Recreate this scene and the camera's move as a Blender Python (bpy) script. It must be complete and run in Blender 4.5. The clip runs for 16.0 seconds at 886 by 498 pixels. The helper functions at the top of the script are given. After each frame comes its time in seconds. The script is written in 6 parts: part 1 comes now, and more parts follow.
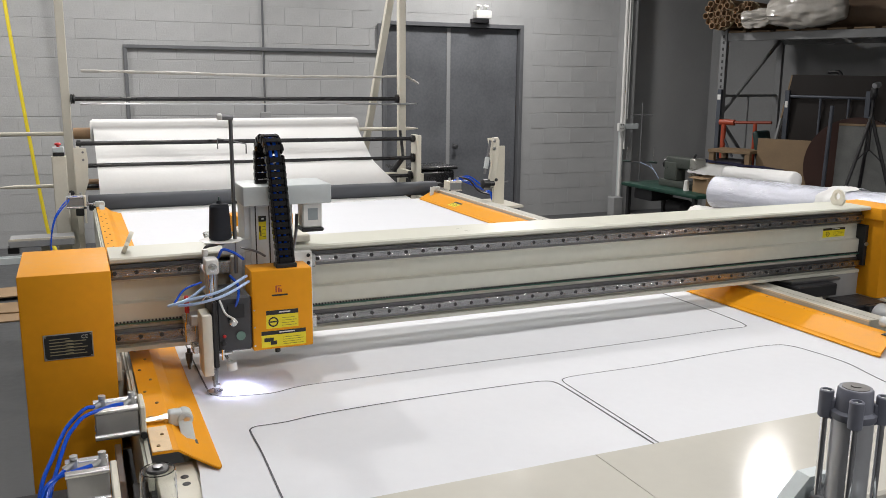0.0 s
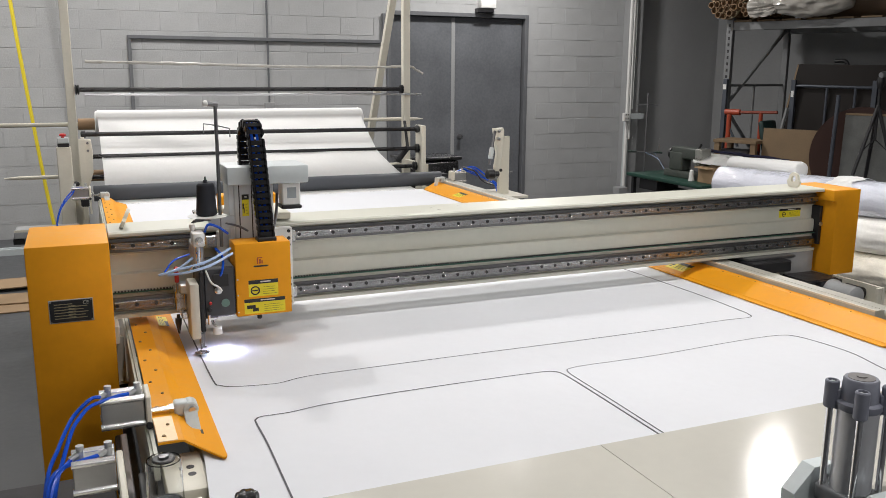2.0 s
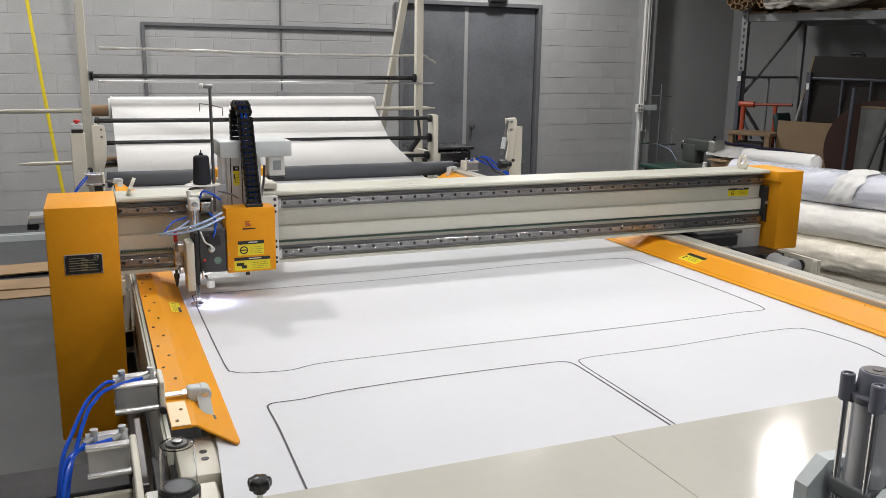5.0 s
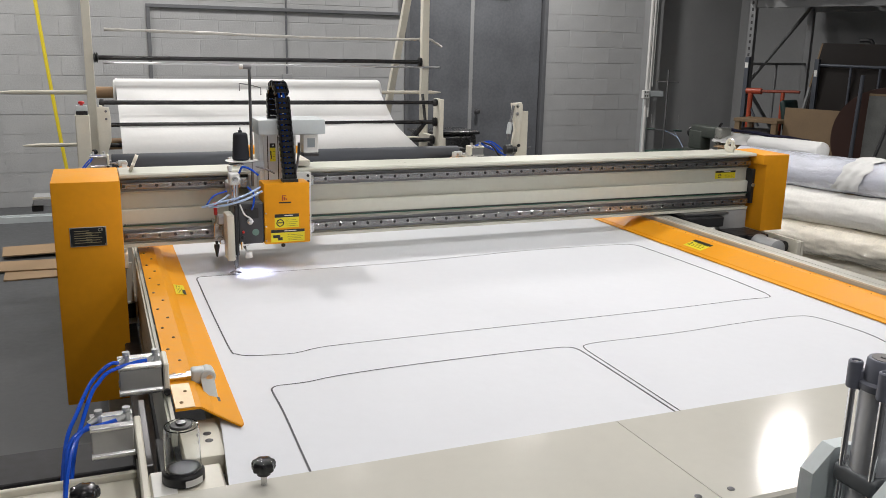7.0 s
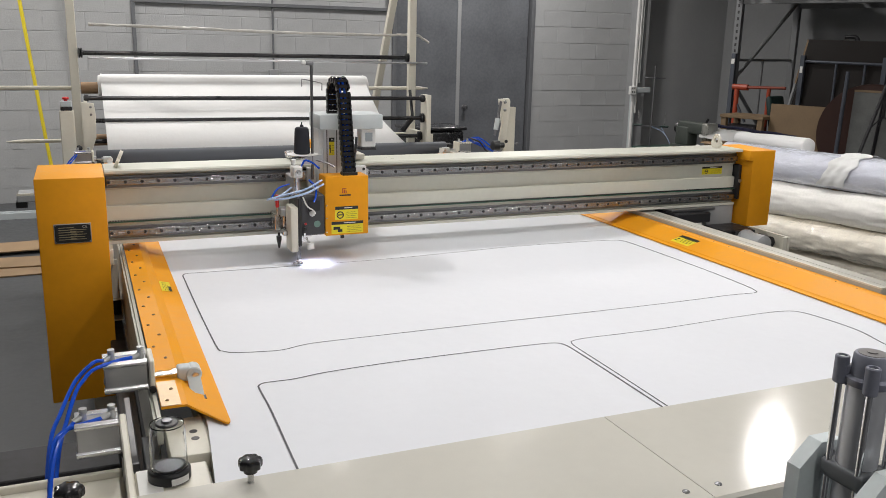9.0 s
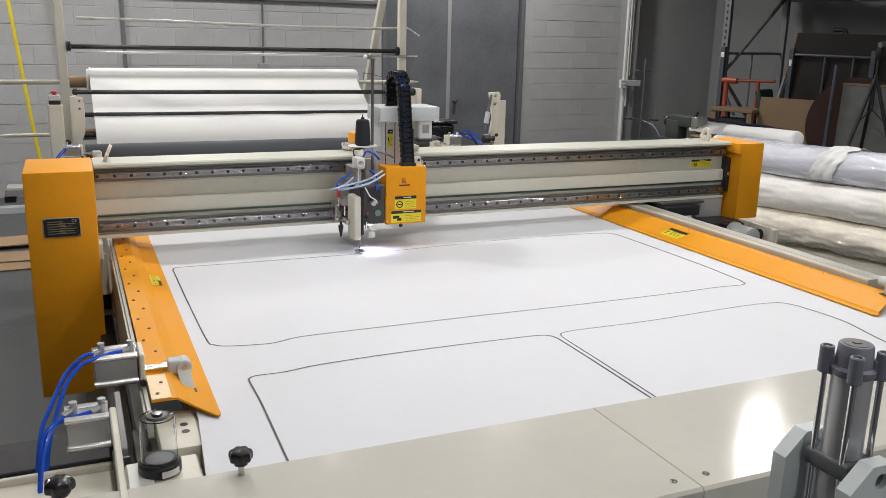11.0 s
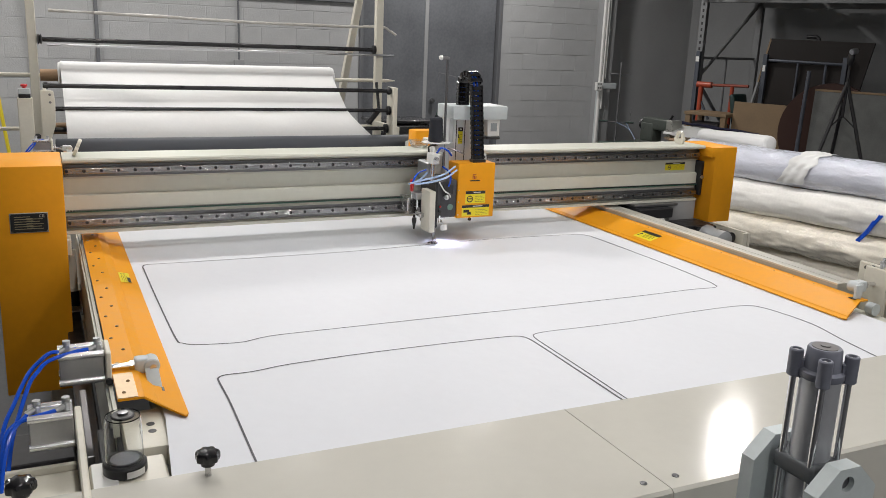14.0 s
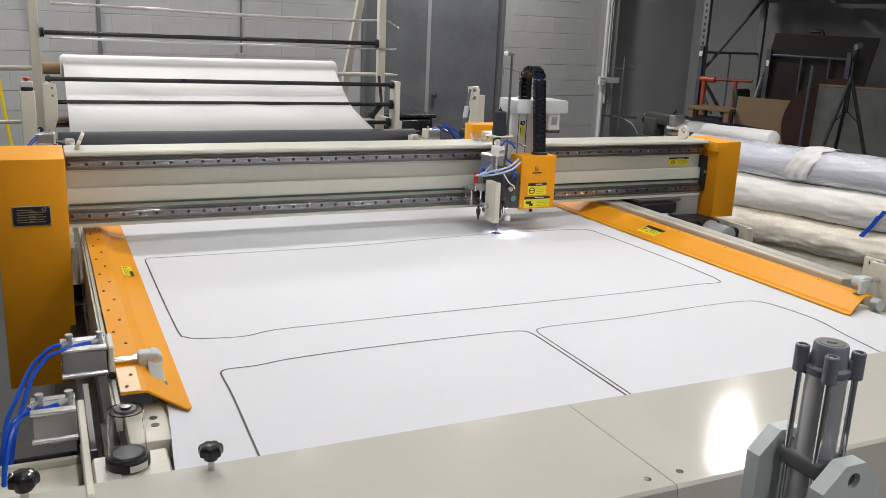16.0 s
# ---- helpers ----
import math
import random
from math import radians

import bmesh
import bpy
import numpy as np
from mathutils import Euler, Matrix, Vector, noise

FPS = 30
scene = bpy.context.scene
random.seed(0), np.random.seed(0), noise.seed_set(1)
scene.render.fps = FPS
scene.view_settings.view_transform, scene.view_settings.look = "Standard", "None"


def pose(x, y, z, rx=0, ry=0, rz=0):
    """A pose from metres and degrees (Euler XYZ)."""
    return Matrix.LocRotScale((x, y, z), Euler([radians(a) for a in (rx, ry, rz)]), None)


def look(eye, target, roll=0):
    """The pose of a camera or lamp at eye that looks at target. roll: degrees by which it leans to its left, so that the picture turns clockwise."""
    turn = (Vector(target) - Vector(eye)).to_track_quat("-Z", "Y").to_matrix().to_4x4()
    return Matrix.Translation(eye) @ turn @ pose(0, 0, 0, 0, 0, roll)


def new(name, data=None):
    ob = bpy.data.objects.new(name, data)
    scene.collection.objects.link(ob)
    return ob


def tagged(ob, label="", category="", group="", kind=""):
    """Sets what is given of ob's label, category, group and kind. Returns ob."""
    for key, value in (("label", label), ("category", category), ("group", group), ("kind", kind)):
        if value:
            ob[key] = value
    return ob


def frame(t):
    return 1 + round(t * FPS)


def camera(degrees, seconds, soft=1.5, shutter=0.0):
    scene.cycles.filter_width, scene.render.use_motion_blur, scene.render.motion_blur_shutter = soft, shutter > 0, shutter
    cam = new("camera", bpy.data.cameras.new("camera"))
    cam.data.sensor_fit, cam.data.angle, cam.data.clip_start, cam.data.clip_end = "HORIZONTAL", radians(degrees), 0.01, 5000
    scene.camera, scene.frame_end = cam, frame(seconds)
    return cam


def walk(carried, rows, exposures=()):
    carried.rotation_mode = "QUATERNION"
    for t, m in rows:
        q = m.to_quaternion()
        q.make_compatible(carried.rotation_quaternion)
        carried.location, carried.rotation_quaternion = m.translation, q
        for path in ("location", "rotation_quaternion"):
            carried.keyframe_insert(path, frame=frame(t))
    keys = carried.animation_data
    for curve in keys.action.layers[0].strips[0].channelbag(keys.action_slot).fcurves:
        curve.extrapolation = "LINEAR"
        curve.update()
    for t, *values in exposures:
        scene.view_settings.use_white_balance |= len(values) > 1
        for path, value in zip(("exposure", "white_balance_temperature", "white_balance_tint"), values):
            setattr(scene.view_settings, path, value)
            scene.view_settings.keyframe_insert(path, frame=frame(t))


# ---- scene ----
cam = camera(54.755, 16.0, soft=0.8)
PATH = [
    (0, (-0.076, -3.445, 1.793), (0.7042, -1.6446, 1.4069), 0.50),
    (0.5, (-0.077, -3.444, 1.792), (0.6991, -1.6430, 1.3990), 0.52),
    (1, (-0.077, -3.445, 1.793), (0.6954, -1.6436, 1.3941), 0.48),
    (1.5, (-0.075, -3.443, 1.792), (0.6952, -1.6418, 1.3893), 0.43),
    (2, (-0.075, -3.443, 1.792), (0.6938, -1.6420, 1.3842), 0.39),
    (2.5, (-0.075, -3.444, 1.793), (0.6908, -1.6427, 1.3810), 0.33),
    (3, (-0.075, -3.445, 1.793), (0.6904, -1.6435, 1.3802), 0.33),
    (3.5, (-0.075, -3.444, 1.792), (0.6864, -1.6415, 1.3782), 0.39),
    (4, (-0.078, -3.444, 1.792), (0.6754, -1.6389, 1.3737), 0.52),
    (6.5, (-0.083, -3.430, 1.782), (0.6548, -1.6279, 1.3264), 1.21),
    (7, (-0.082, -3.430, 1.783), (0.6523, -1.6283, 1.3189), 1.26),
    (7.5, (-0.082, -3.424, 1.781), (0.6589, -1.6254, 1.3142), 1.46),
    (8, (-0.082, -3.420, 1.779), (0.6629, -1.6249, 1.3067), 1.60),
    (8.5, (-0.080, -3.421, 1.780), (0.6736, -1.6306, 1.3048), 1.49),
    (9, (-0.079, -3.424, 1.781), (0.6812, -1.6353, 1.3089), 1.35),
    (11.5, (-0.077, -3.433, 1.780), (0.7018, -1.6567, 1.2926), 1.34),
    (12, (-0.075, -3.430, 1.780), (0.7014, -1.6523, 1.2924), 1.39),
    (12.5, (-0.074, -3.429, 1.779), (0.7233, -1.6592, 1.2970), 1.89),
    (13, (-0.070, -3.425, 1.778), (0.7454, -1.6640, 1.2943), 2.21),
    (13.5, (-0.071, -3.429, 1.778), (0.7548, -1.6722, 1.2951), 2.31),
    (14, (-0.068, -3.425, 1.777), (0.7622, -1.6712, 1.2935), 2.35),
    (14.5, (-0.070, -3.424, 1.775), (0.7609, -1.6706, 1.2909), 2.53),
    (15, (-0.071, -3.422, 1.774), (0.7593, -1.6692, 1.2882), 2.57),
    (15.5, (-0.071, -3.422, 1.775), (0.7573, -1.6687, 1.2856), 2.64),
    (16, (-0.069, -3.417, 1.775), (0.7564, -1.6645, 1.2787), 2.47),
]
walk(cam, [(t, look(eye, target, roll)) for t, eye, target, roll in PATH], exposures=[(0, 0.11), (3.5, 0.08), (7, 0.04), (9, 0.02), (16, 0.0)])

# ---- light ----
scene.view_settings.exposure = 0.0
world = bpy.data.worlds.new("world")
scene.world = world
world.use_nodes = True
world.node_tree.nodes["Background"].inputs[0].default_value = (0.8, 0.9, 1.0, 1)
world.node_tree.nodes["Background"].inputs[1].default_value = 0.05

CEIL = 4.2
# Unseen round ceiling and pendant lights: x, y, height, watts, width of the lit disc.
LAMPS = [
    # The y 3.10 pair is fill added to brighten the fabric web.
    (0.38, 3.10, 3.28, 9, 0.14), (1.78, 3.10, 3.28, 9, 0.14),
    (0.38, 0.92, 3.28, 28, 0.12), (1.78, 0.90, 3.28, 3, 0.12),
    (0.38, -0.85, 3.28, 14, 0.12), (1.78, -0.85, 3.28, 14, 0.12), (3.18, -0.85, 3.28, 16, 0.12),
    # The y -2.6 pair is fill added for the front of the bed.
    (0.38, -2.6, 3.28, 9, 0.2), (1.78, -2.6, 3.28, 10, 0.2),
    (4.28, 0.80, 2.90, 37, 0.11),
    # The three at 4.0 m are fill added to brighten the back wall.
    (-2.2, 4.5, 4.0, 116, 0.38), (1.0, 5.0, 4.0, 58, 0.38), (4.6, 5.2, 4.0, 92, 0.38),
    (0.30, -5.4, 3.28, 28, 0.16), (3.0, -5.4, 3.28, 28, 0.16), (4.35, -5.4, 3.28, 34, 0.16), (5.75, -5.4, 3.28, 34, 0.16),
]


# ---- materials ----
def mat(name, rgb, rough=0.5, metal=0.0, var=0.10, scale=6.0, bump=0.0, bscale=150.0, spec=0.5, coat=0.0, rvar=0.12, rand=0.0):
    """A painted, metal or cloth surface with uneven tone at two scales, uneven gloss and fine relief."""
    m = bpy.data.materials.new(name)
    m.use_nodes = True
    nt = m.node_tree
    n, l = nt.nodes, nt.links
    b = n["Principled BSDF"]
    tc = n.new("ShaderNodeTexCoord")
    big = n.new("ShaderNodeTexNoise")
    big.inputs["Scale"].default_value, big.inputs["Detail"].default_value = scale, 5
    fine = n.new("ShaderNodeTexNoise")
    fine.inputs["Scale"].default_value, fine.inputs["Detail"].default_value = scale * 14, 3
    l.new(tc.outputs["Object"], big.inputs["Vector"])
    l.new(tc.outputs["Object"], fine.inputs["Vector"])
    mix = n.new("ShaderNodeMath")
    mix.operation = "MULTIPLY_ADD"
    mix.inputs[1].default_value, mix.inputs[2].default_value = 0.4, 0.0
    l.new(fine.outputs["Fac"], mix.inputs[0])
    add = n.new("ShaderNodeMath")
    add.operation = "MULTIPLY_ADD"
    add.inputs[1].default_value = 0.6
    l.new(big.outputs["Fac"], add.inputs[0])
    l.new(mix.outputs[0], add.inputs[2])
    src = add.outputs[0]
    if rand:
        oi = n.new("ShaderNodeObjectInfo")
        ra = n.new("ShaderNodeMath")
        ra.operation = "MULTIPLY_ADD"
        ra.inputs[1].default_value = rand
        l.new(oi.outputs["Random"], ra.inputs[0])
        l.new(src, ra.inputs[2])
        src = ra.outputs[0]
    ramp = n.new("ShaderNodeMapRange")
    ramp.inputs["From Min"].default_value, ramp.inputs["From Max"].default_value = 0.3, 0.7
    ramp.inputs["To Min"].default_value, ramp.inputs["To Max"].default_value = 1 - var, 1 + var
    ramp.clamp = False
    l.new(src, ramp.inputs["Value"])
    hue = n.new("ShaderNodeVectorMath")
    hue.operation = "SCALE"
    hue.inputs[0].default_value = rgb
    l.new(ramp.outputs[0], hue.inputs["Scale"])
    l.new(hue.outputs[0], b.inputs["Base Color"])
    rr = n.new("ShaderNodeMapRange")
    rr.inputs["From Min"].default_value, rr.inputs["From Max"].default_value = 0.3, 0.7
    rr.inputs["To Min"].default_value, rr.inputs["To Max"].default_value = max(0.02, rough - rvar), min(1, rough + rvar)
    l.new(add.outputs[0], rr.inputs["Value"])
    l.new(rr.outputs[0], b.inputs["Roughness"])
    b.inputs["Metallic"].default_value = metal
    b.inputs["Specular IOR Level"].default_value = spec
    b.inputs["Coat Weight"].default_value = coat
    if bump:
        bn = n.new("ShaderNodeTexNoise")
        bn.inputs["Scale"].default_value, bn.inputs["Detail"].default_value = bscale, 4
        l.new(tc.outputs["Object"], bn.inputs["Vector"])
        bp = n.new("ShaderNodeBump")
        bp.inputs["Strength"].default_value, bp.inputs["Distance"].default_value = bump, 0.004
        l.new(bn.outputs["Fac"], bp.inputs["Height"])
        l.new(bp.outputs[0], b.inputs["Normal"])
    return m


def glow(name, rgb, power):
    m = bpy.data.materials.new(name)
    m.use_nodes = True
    b = m.node_tree.nodes["Principled BSDF"]
    b.inputs["Base Color"].default_value = (*rgb, 1)
    b.inputs["Emission Color"].default_value = (*rgb, 1)
    b.inputs["Emission Strength"].default_value = power
    return m


def clear(name, rgb, rough=0.05, weight=1.0, ior=1.45):
    m = mat(name, rgb, rough, var=0.03, rvar=0.03)
    b = m.node_tree.nodes["Principled BSDF"]
    b.inputs["Transmission Weight"].default_value = weight
    b.inputs["IOR"].default_value = ior
    return m


ORANGE = mat("orange_paint", (0.80, 0.335, 0.012), 0.5, var=0.06, scale=3, bump=0.05, bscale=300, spec=0.2)
BEIGE = mat("beige_paint", (0.585, 0.585, 0.51), 0.36, var=0.05, scale=3, bump=0.03, bscale=300)
PANEL = mat("semi_gloss_beige_paint", (0.60, 0.585, 0.53), 0.115, var=0.03, scale=2, bump=0.04, bscale=240, rvar=0.03, spec=0.21)
CREAM = mat("cream_paint", (0.66, 0.63, 0.54), 0.42, var=0.06, scale=5)
FITTING = mat("grey_metal_fitting", (0.50, 0.51, 0.51), 0.32, 0.55, var=0.08, scale=20)
PALE = mat("pale_grey_paint", (0.52, 0.56, 0.57), 0.4, var=0.05, scale=5)
STEEL = mat("ground_steel", (0.60, 0.60, 0.60), 0.27, 1.0, var=0.03, scale=3, rvar=0.025)
DARKSTEEL = mat("dark_steel", (0.22, 0.22, 0.23), 0.34, 0.9, var=0.06, scale=5, rvar=0.04)
ALU = mat("aluminium", (0.52, 0.53, 0.55), 0.34, 0.9, var=0.03, scale=4, rvar=0.04)
RAIL = mat("ground_rail_steel", (0.32, 0.32, 0.325), 0.12, 1.0, var=0.03, scale=2, rvar=0.02)


def ground_lengthwise(m, depth):
    """Fine grinding marks along x, which spread reflections upright."""
    n, l = m.node_tree.nodes, m.node_tree.links
    tc, mp, tx, bp = n.new("ShaderNodeTexCoord"), n.new("ShaderNodeMapping"), n.new("ShaderNodeTexNoise"), n.new("ShaderNodeBump")
    mp.inputs["Scale"].default_value = (0.4, 0.4, 650.0)
    tx.inputs["Scale"].default_value, tx.inputs["Detail"].default_value = 1.0, 2
    bp.inputs["Strength"].default_value, bp.inputs["Distance"].default_value = 1.0, depth
    l.new(tc.outputs["Object"], mp.inputs["Vector"])
    l.new(mp.outputs[0], tx.inputs["Vector"])
    l.new(tx.outputs["Fac"], bp.inputs["Height"])
    l.new(bp.outputs[0], n["Principled BSDF"].inputs["Normal"])


ground_lengthwise(RAIL, 0.0016)
CHROME = mat("chrome", (0.8, 0.8, 0.82), 0.14, 1.0, var=0.03, rvar=0.03)
BLACK = mat("black_plastic", (0.015, 0.015, 0.017), 0.42, var=0.2, scale=20)
KNOB = mat("glossy_black_plastic", (0.008, 0.008, 0.010), 0.16, var=0.2, scale=20, rvar=0.05)
BLACKROD = mat("black_oxide_rod", (0.02, 0.02, 0.022), 0.33, 0.3, var=0.25, scale=18)
RUBBER = mat("dark_rubber_roller", (0.062, 0.068, 0.08), 0.6, var=0.08, scale=5)
CLOTH = mat("white_quilt_fabric", (0.72, 0.735, 0.775), 0.85, var=0.02, scale=2.5, bump=0.25, bscale=14, spec=0.15)
ROLLCLOTH = mat("white_roll_fabric", (0.75, 0.75, 0.745), 0.85, var=0.03, scale=4, bump=0.2, bscale=30, spec=0.15)
THREAD = mat("dark_stitching", (0.11, 0.11, 0.125), 0.8, var=0.3, scale=60)
FLOOR = mat("grey_concrete_floor", (0.064, 0.067, 0.071), 0.42, var=0.22, scale=1.6, bump=0.1, bscale=60)
BLOCK = mat("grey_painted_block", (0.37, 0.375, 0.38), 0.7, var=0.09, scale=4, bump=0.7, bscale=60, rand=0.16)
MORTAR = mat("grey_painted_mortar", (0.39, 0.395, 0.40), 0.8, var=0.08, scale=8, bump=0.4, bscale=160)
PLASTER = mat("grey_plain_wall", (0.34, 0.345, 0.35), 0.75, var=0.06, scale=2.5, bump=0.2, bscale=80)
# Darker copy of PLASTER: the weak light behind the rack is in its colour.
SIDEWALL_DIM = mat("dimmed_grey_side_wall", (0.25, 0.255, 0.26), 0.75, var=0.08, scale=2.5, bump=0.2, bscale=80)
CEILMAT = mat("white_ceiling", (0.5, 0.5, 0.5), 0.9, var=0.05)
DOORGREY = mat("dark_grey_door_paint", (0.13, 0.137, 0.15), 0.42, var=0.26, scale=2.5, bump=0.05, bscale=50)
FRAMEGREY = mat("grey_steel_frame_paint", (0.13, 0.135, 0.145), 0.5, var=0.12, scale=6)
FRAMELIGHT = mat("grey_column_paint", (0.30, 0.305, 0.31), 0.6, var=0.08, scale=5)
YELLOW = mat("yellow_sticker", (0.80, 0.68, 0.02), 0.4, var=0.03)
YROPE = mat("yellow_hose", (0.75, 0.60, 0.03), 0.45, var=0.08)
BLUE = mat("blue_air_hose", (0.012, 0.09, 0.62), 0.16, var=0.1, rvar=0.05, coat=0.5)
PALEBLUE = mat("pale_blue_hose", (0.42, 0.55, 0.80), 0.25, var=0.08)
RED = mat("red_plastic", (0.55, 0.02, 0.02), 0.4, var=0.08)
DARKGREEN = mat("dark_green_enamel", (0.012, 0.048, 0.034), 0.4, var=0.15)
GREEN = mat("green_belt", (0.03, 0.10, 0.07), 0.6, var=0.1)
WHITE = mat("white_plastic", (0.74, 0.74, 0.72), 0.4, var=0.04)
CARD = mat("brown_cardboard", (0.29, 0.195, 0.11), 0.8, var=0.1, scale=7)
BROWNTUBE = mat("brown_paper_tube", (0.25, 0.16, 0.09), 0.8, var=0.14, scale=8, rand=0.2)
WOOD = mat("raw_plywood", (0.20, 0.135, 0.075), 0.65, var=0.14, scale=5)
DARKWOOD = mat("dark_brown_board", (0.012, 0.009, 0.008), 0.6, var=0.25, scale=4, spec=0.25)
REDWOOD = mat("red_brown_board", (0.036, 0.014, 0.010), 0.5, var=0.2, scale=4)
RACKSTEEL = mat("grey_rack_steel", (0.20, 0.205, 0.21), 0.5, 0.2, var=0.15, scale=8)
REDPAINT = mat("orange_red_pipe_paint", (0.36, 0.055, 0.022), 0.45, var=0.12)
GREYBLUE = mat("grey_blue_sheet", (0.30, 0.34, 0.36), 0.5, var=0.1)


# ---- mesh helpers ----
ORIGIN = {}


def thing(name, origin, label, category, group="", kind=""):
    e = new(name)
    e.location = origin
    e.empty_display_size = 0.05
    ORIGIN[e.name] = Vector(origin)
    return tagged(e, label, category, group, kind)


def mesh_of(name, bm, material, smooth=None):
    bmesh.ops.recalc_face_normals(bm, faces=bm.faces)
    me = bpy.data.meshes.new(name)
    bm.to_mesh(me)
    bm.free()
    for mt in material if isinstance(material, (list, tuple)) else [material]:
        me.materials.append(mt)
    if smooth:
        me.polygons.foreach_set("use_smooth", [True] * len(me.polygons))
        me.set_sharp_from_angle(angle=radians(smooth))
    return me


def part(name, bm, material, parent, label="", smooth=35):
    """One mesh under a thing or a part; its geometry is given in the thing's world place."""
    o = ORIGIN[parent.name]
    bm.transform(Matrix.Translation(-o))
    ob = new(name, mesh_of(name, bm, material, smooth))
    ob.parent = parent
    ORIGIN[ob.name] = o
    return tagged(ob, label)


def solo(name, bm, material, label, category, group="", kind="", smooth=35, at=(0, 0, 0)):
    bm.transform(Matrix.Translation(-Vector(at)))
    ob = new(name, mesh_of(name, bm, material, smooth))
    ob.location = at
    ORIGIN[ob.name] = Vector(at)
    return tagged(ob, label, category, group, kind)


def shared(name, me, parent, place, turn=None):
    """A repeated piece: an object of its own on a shared mesh, at a world place."""
    ob = new(name, me)
    ob.parent = parent
    ob.matrix_basis = Matrix.Translation(Vector(place) - ORIGIN[parent.name]) @ (turn or Matrix())
    return ob


def B():
    return bmesh.new()


def box(bm, x0, x1, y0, y1, z0, z1, bev=0.0, seg=1, m=None):
    vs = [bm.verts.new(p) for p in ((x0, y0, z0), (x1, y0, z0), (x1, y1, z0), (x0, y1, z0), (x0, y0, z1), (x1, y0, z1), (x1, y1, z1), (x0, y1, z1))]
    fs = [bm.faces.new([vs[i] for i in f]) for f in ((0, 3, 2, 1), (4, 5, 6, 7), (0, 1, 5, 4), (1, 2, 6, 5), (2, 3, 7, 6), (3, 0, 4, 7))]
    if bev:
        es = list({e for f in fs for e in f.edges})
        r = bmesh.ops.bevel(bm, geom=es, offset=bev, segments=seg, affect="EDGES", profile=0.5)
        vs = list({v for f in r["faces"] for v in f.verts})
    if m is not None:
        bmesh.ops.transform(bm, matrix=m, verts=vs)
    return bm


def frame_of(d):
    d = Vector(d).normalized()
    u = d.orthogonal().normalized()
    return u, d.cross(u)


def cyl(bm, p0, p1, r0, r1=None, seg=16, cap=True):
    r1 = r0 if r1 is None else r1
    p0, p1 = Vector(p0), Vector(p1)
    u, v = frame_of(p1 - p0)
    rings = []
    for p, r in ((p0, r0), (p1, r1)):
        rings.append([bm.verts.new(p + r * (math.cos(a) * u + math.sin(a) * v)) for a in (2 * math.pi * i / seg for i in range(seg))])
    for i in range(seg):
        j = (i + 1) % seg
        bm.faces.new((rings[0][i], rings[0][j], rings[1][j], rings[1][i]))
    if cap:
        bm.faces.new(rings[0][::-1])
        bm.faces.new(rings[1])
    return bm


def lathe(bm, base, axis, prof, seg=24):
    """A turned body: prof lists (distance along the axis, radius)."""
    base, d = Vector(base), Vector(axis).normalized()
    u, v = frame_of(d)
    rings = []
    for h, r in prof:
        r = max(r, 1e-4)
        rings.append([bm.verts.new(base + d * h + r * (math.cos(a) * u + math.sin(a) * v)) for a in (2 * math.pi * i / seg for i in range(seg))])
    for a, b in zip(rings, rings[1:]):
        for i in range(seg):
            j = (i + 1) % seg
            bm.faces.new((a[i], a[j], b[j], b[i]))
    bm.faces.new(rings[0][::-1])
    bm.faces.new(rings[-1])
    return bm


def spline(pts, n=8):
    """Points along a smooth line through the given ones."""
    p = [Vector(q) for q in pts]
    p = [2 * p[0] - p[1]] + p + [2 * p[-1] - p[-2]]
    out = []
    for i in range(1, len(p) - 2):
        a, b, c, e = p[i - 1 : i + 3]
        for k in range(n):
            t = k / n
            out.append(0.5 * (2 * b + (c - a) * t + (2 * a - 5 * b + 4 * c - e) * t * t + (3 * b - a - 3 * c + e) * t**3))
    return out + [p[-2]]


def tube(bm, pts, r, seg=8, n=8, smooth=True):
    line = spline(pts, n) if smooth else [Vector(p) for p in pts]
    rings, u = [], None
    for i, p in enumerate(line):
        d = (line[min(i + 1, len(line) - 1)] - line[max(i - 1, 0)]).normalized()
        u = d.orthogonal().normalized() if u is None else (u - d * u.dot(d)).normalized()
        v = d.cross(u)
        rings.append([bm.verts.new(p + r * (math.cos(a) * u + math.sin(a) * v)) for a in (2 * math.pi * k / seg for k in range(seg))])
    for a, b in zip(rings, rings[1:]):
        for i in range(seg):
            j = (i + 1) % seg
            bm.faces.new((a[i], a[j], b[j], b[i]))
    bm.faces.new(rings[0][::-1])
    bm.faces.new(rings[-1])
    return bm


def prism(bm, outline, axis, a0, a1, bev=0.0):
    """A closed 2D outline swept along an axis: x takes (y, z), y takes (x, z), z takes (x, y)."""
    def at(p, a):
        return {"x": (a, p[0], p[1]), "y": (p[0], a, p[1]), "z": (p[0], p[1], a)}[axis]
    lo = [bm.verts.new(at(p, a0)) for p in outline]
    hi = [bm.verts.new(at(p, a1)) for p in outline]
    fs = [bm.faces.new(lo), bm.faces.new(hi)]
    for i in range(len(outline)):
        j = (i + 1) % len(outline)
        fs.append(bm.faces.new((lo[i], lo[j], hi[j], hi[i])))
    if bev:
        bmesh.ops.recalc_face_normals(bm, faces=fs)
        bmesh.ops.bevel(bm, geom=list({e for f in fs for e in f.edges}), offset=bev, segments=2, affect="EDGES", profile=0.5)
    return bm


def bolt(r=0.006, h=0.004):
    bm = lathe(B(), (0, 0, 0), (0, 0, 1), [(0, r), (h * 0.7, r), (h, r * 0.8), (h, r * 0.45), (h * 0.4, r * 0.4)], 10)
    return bm


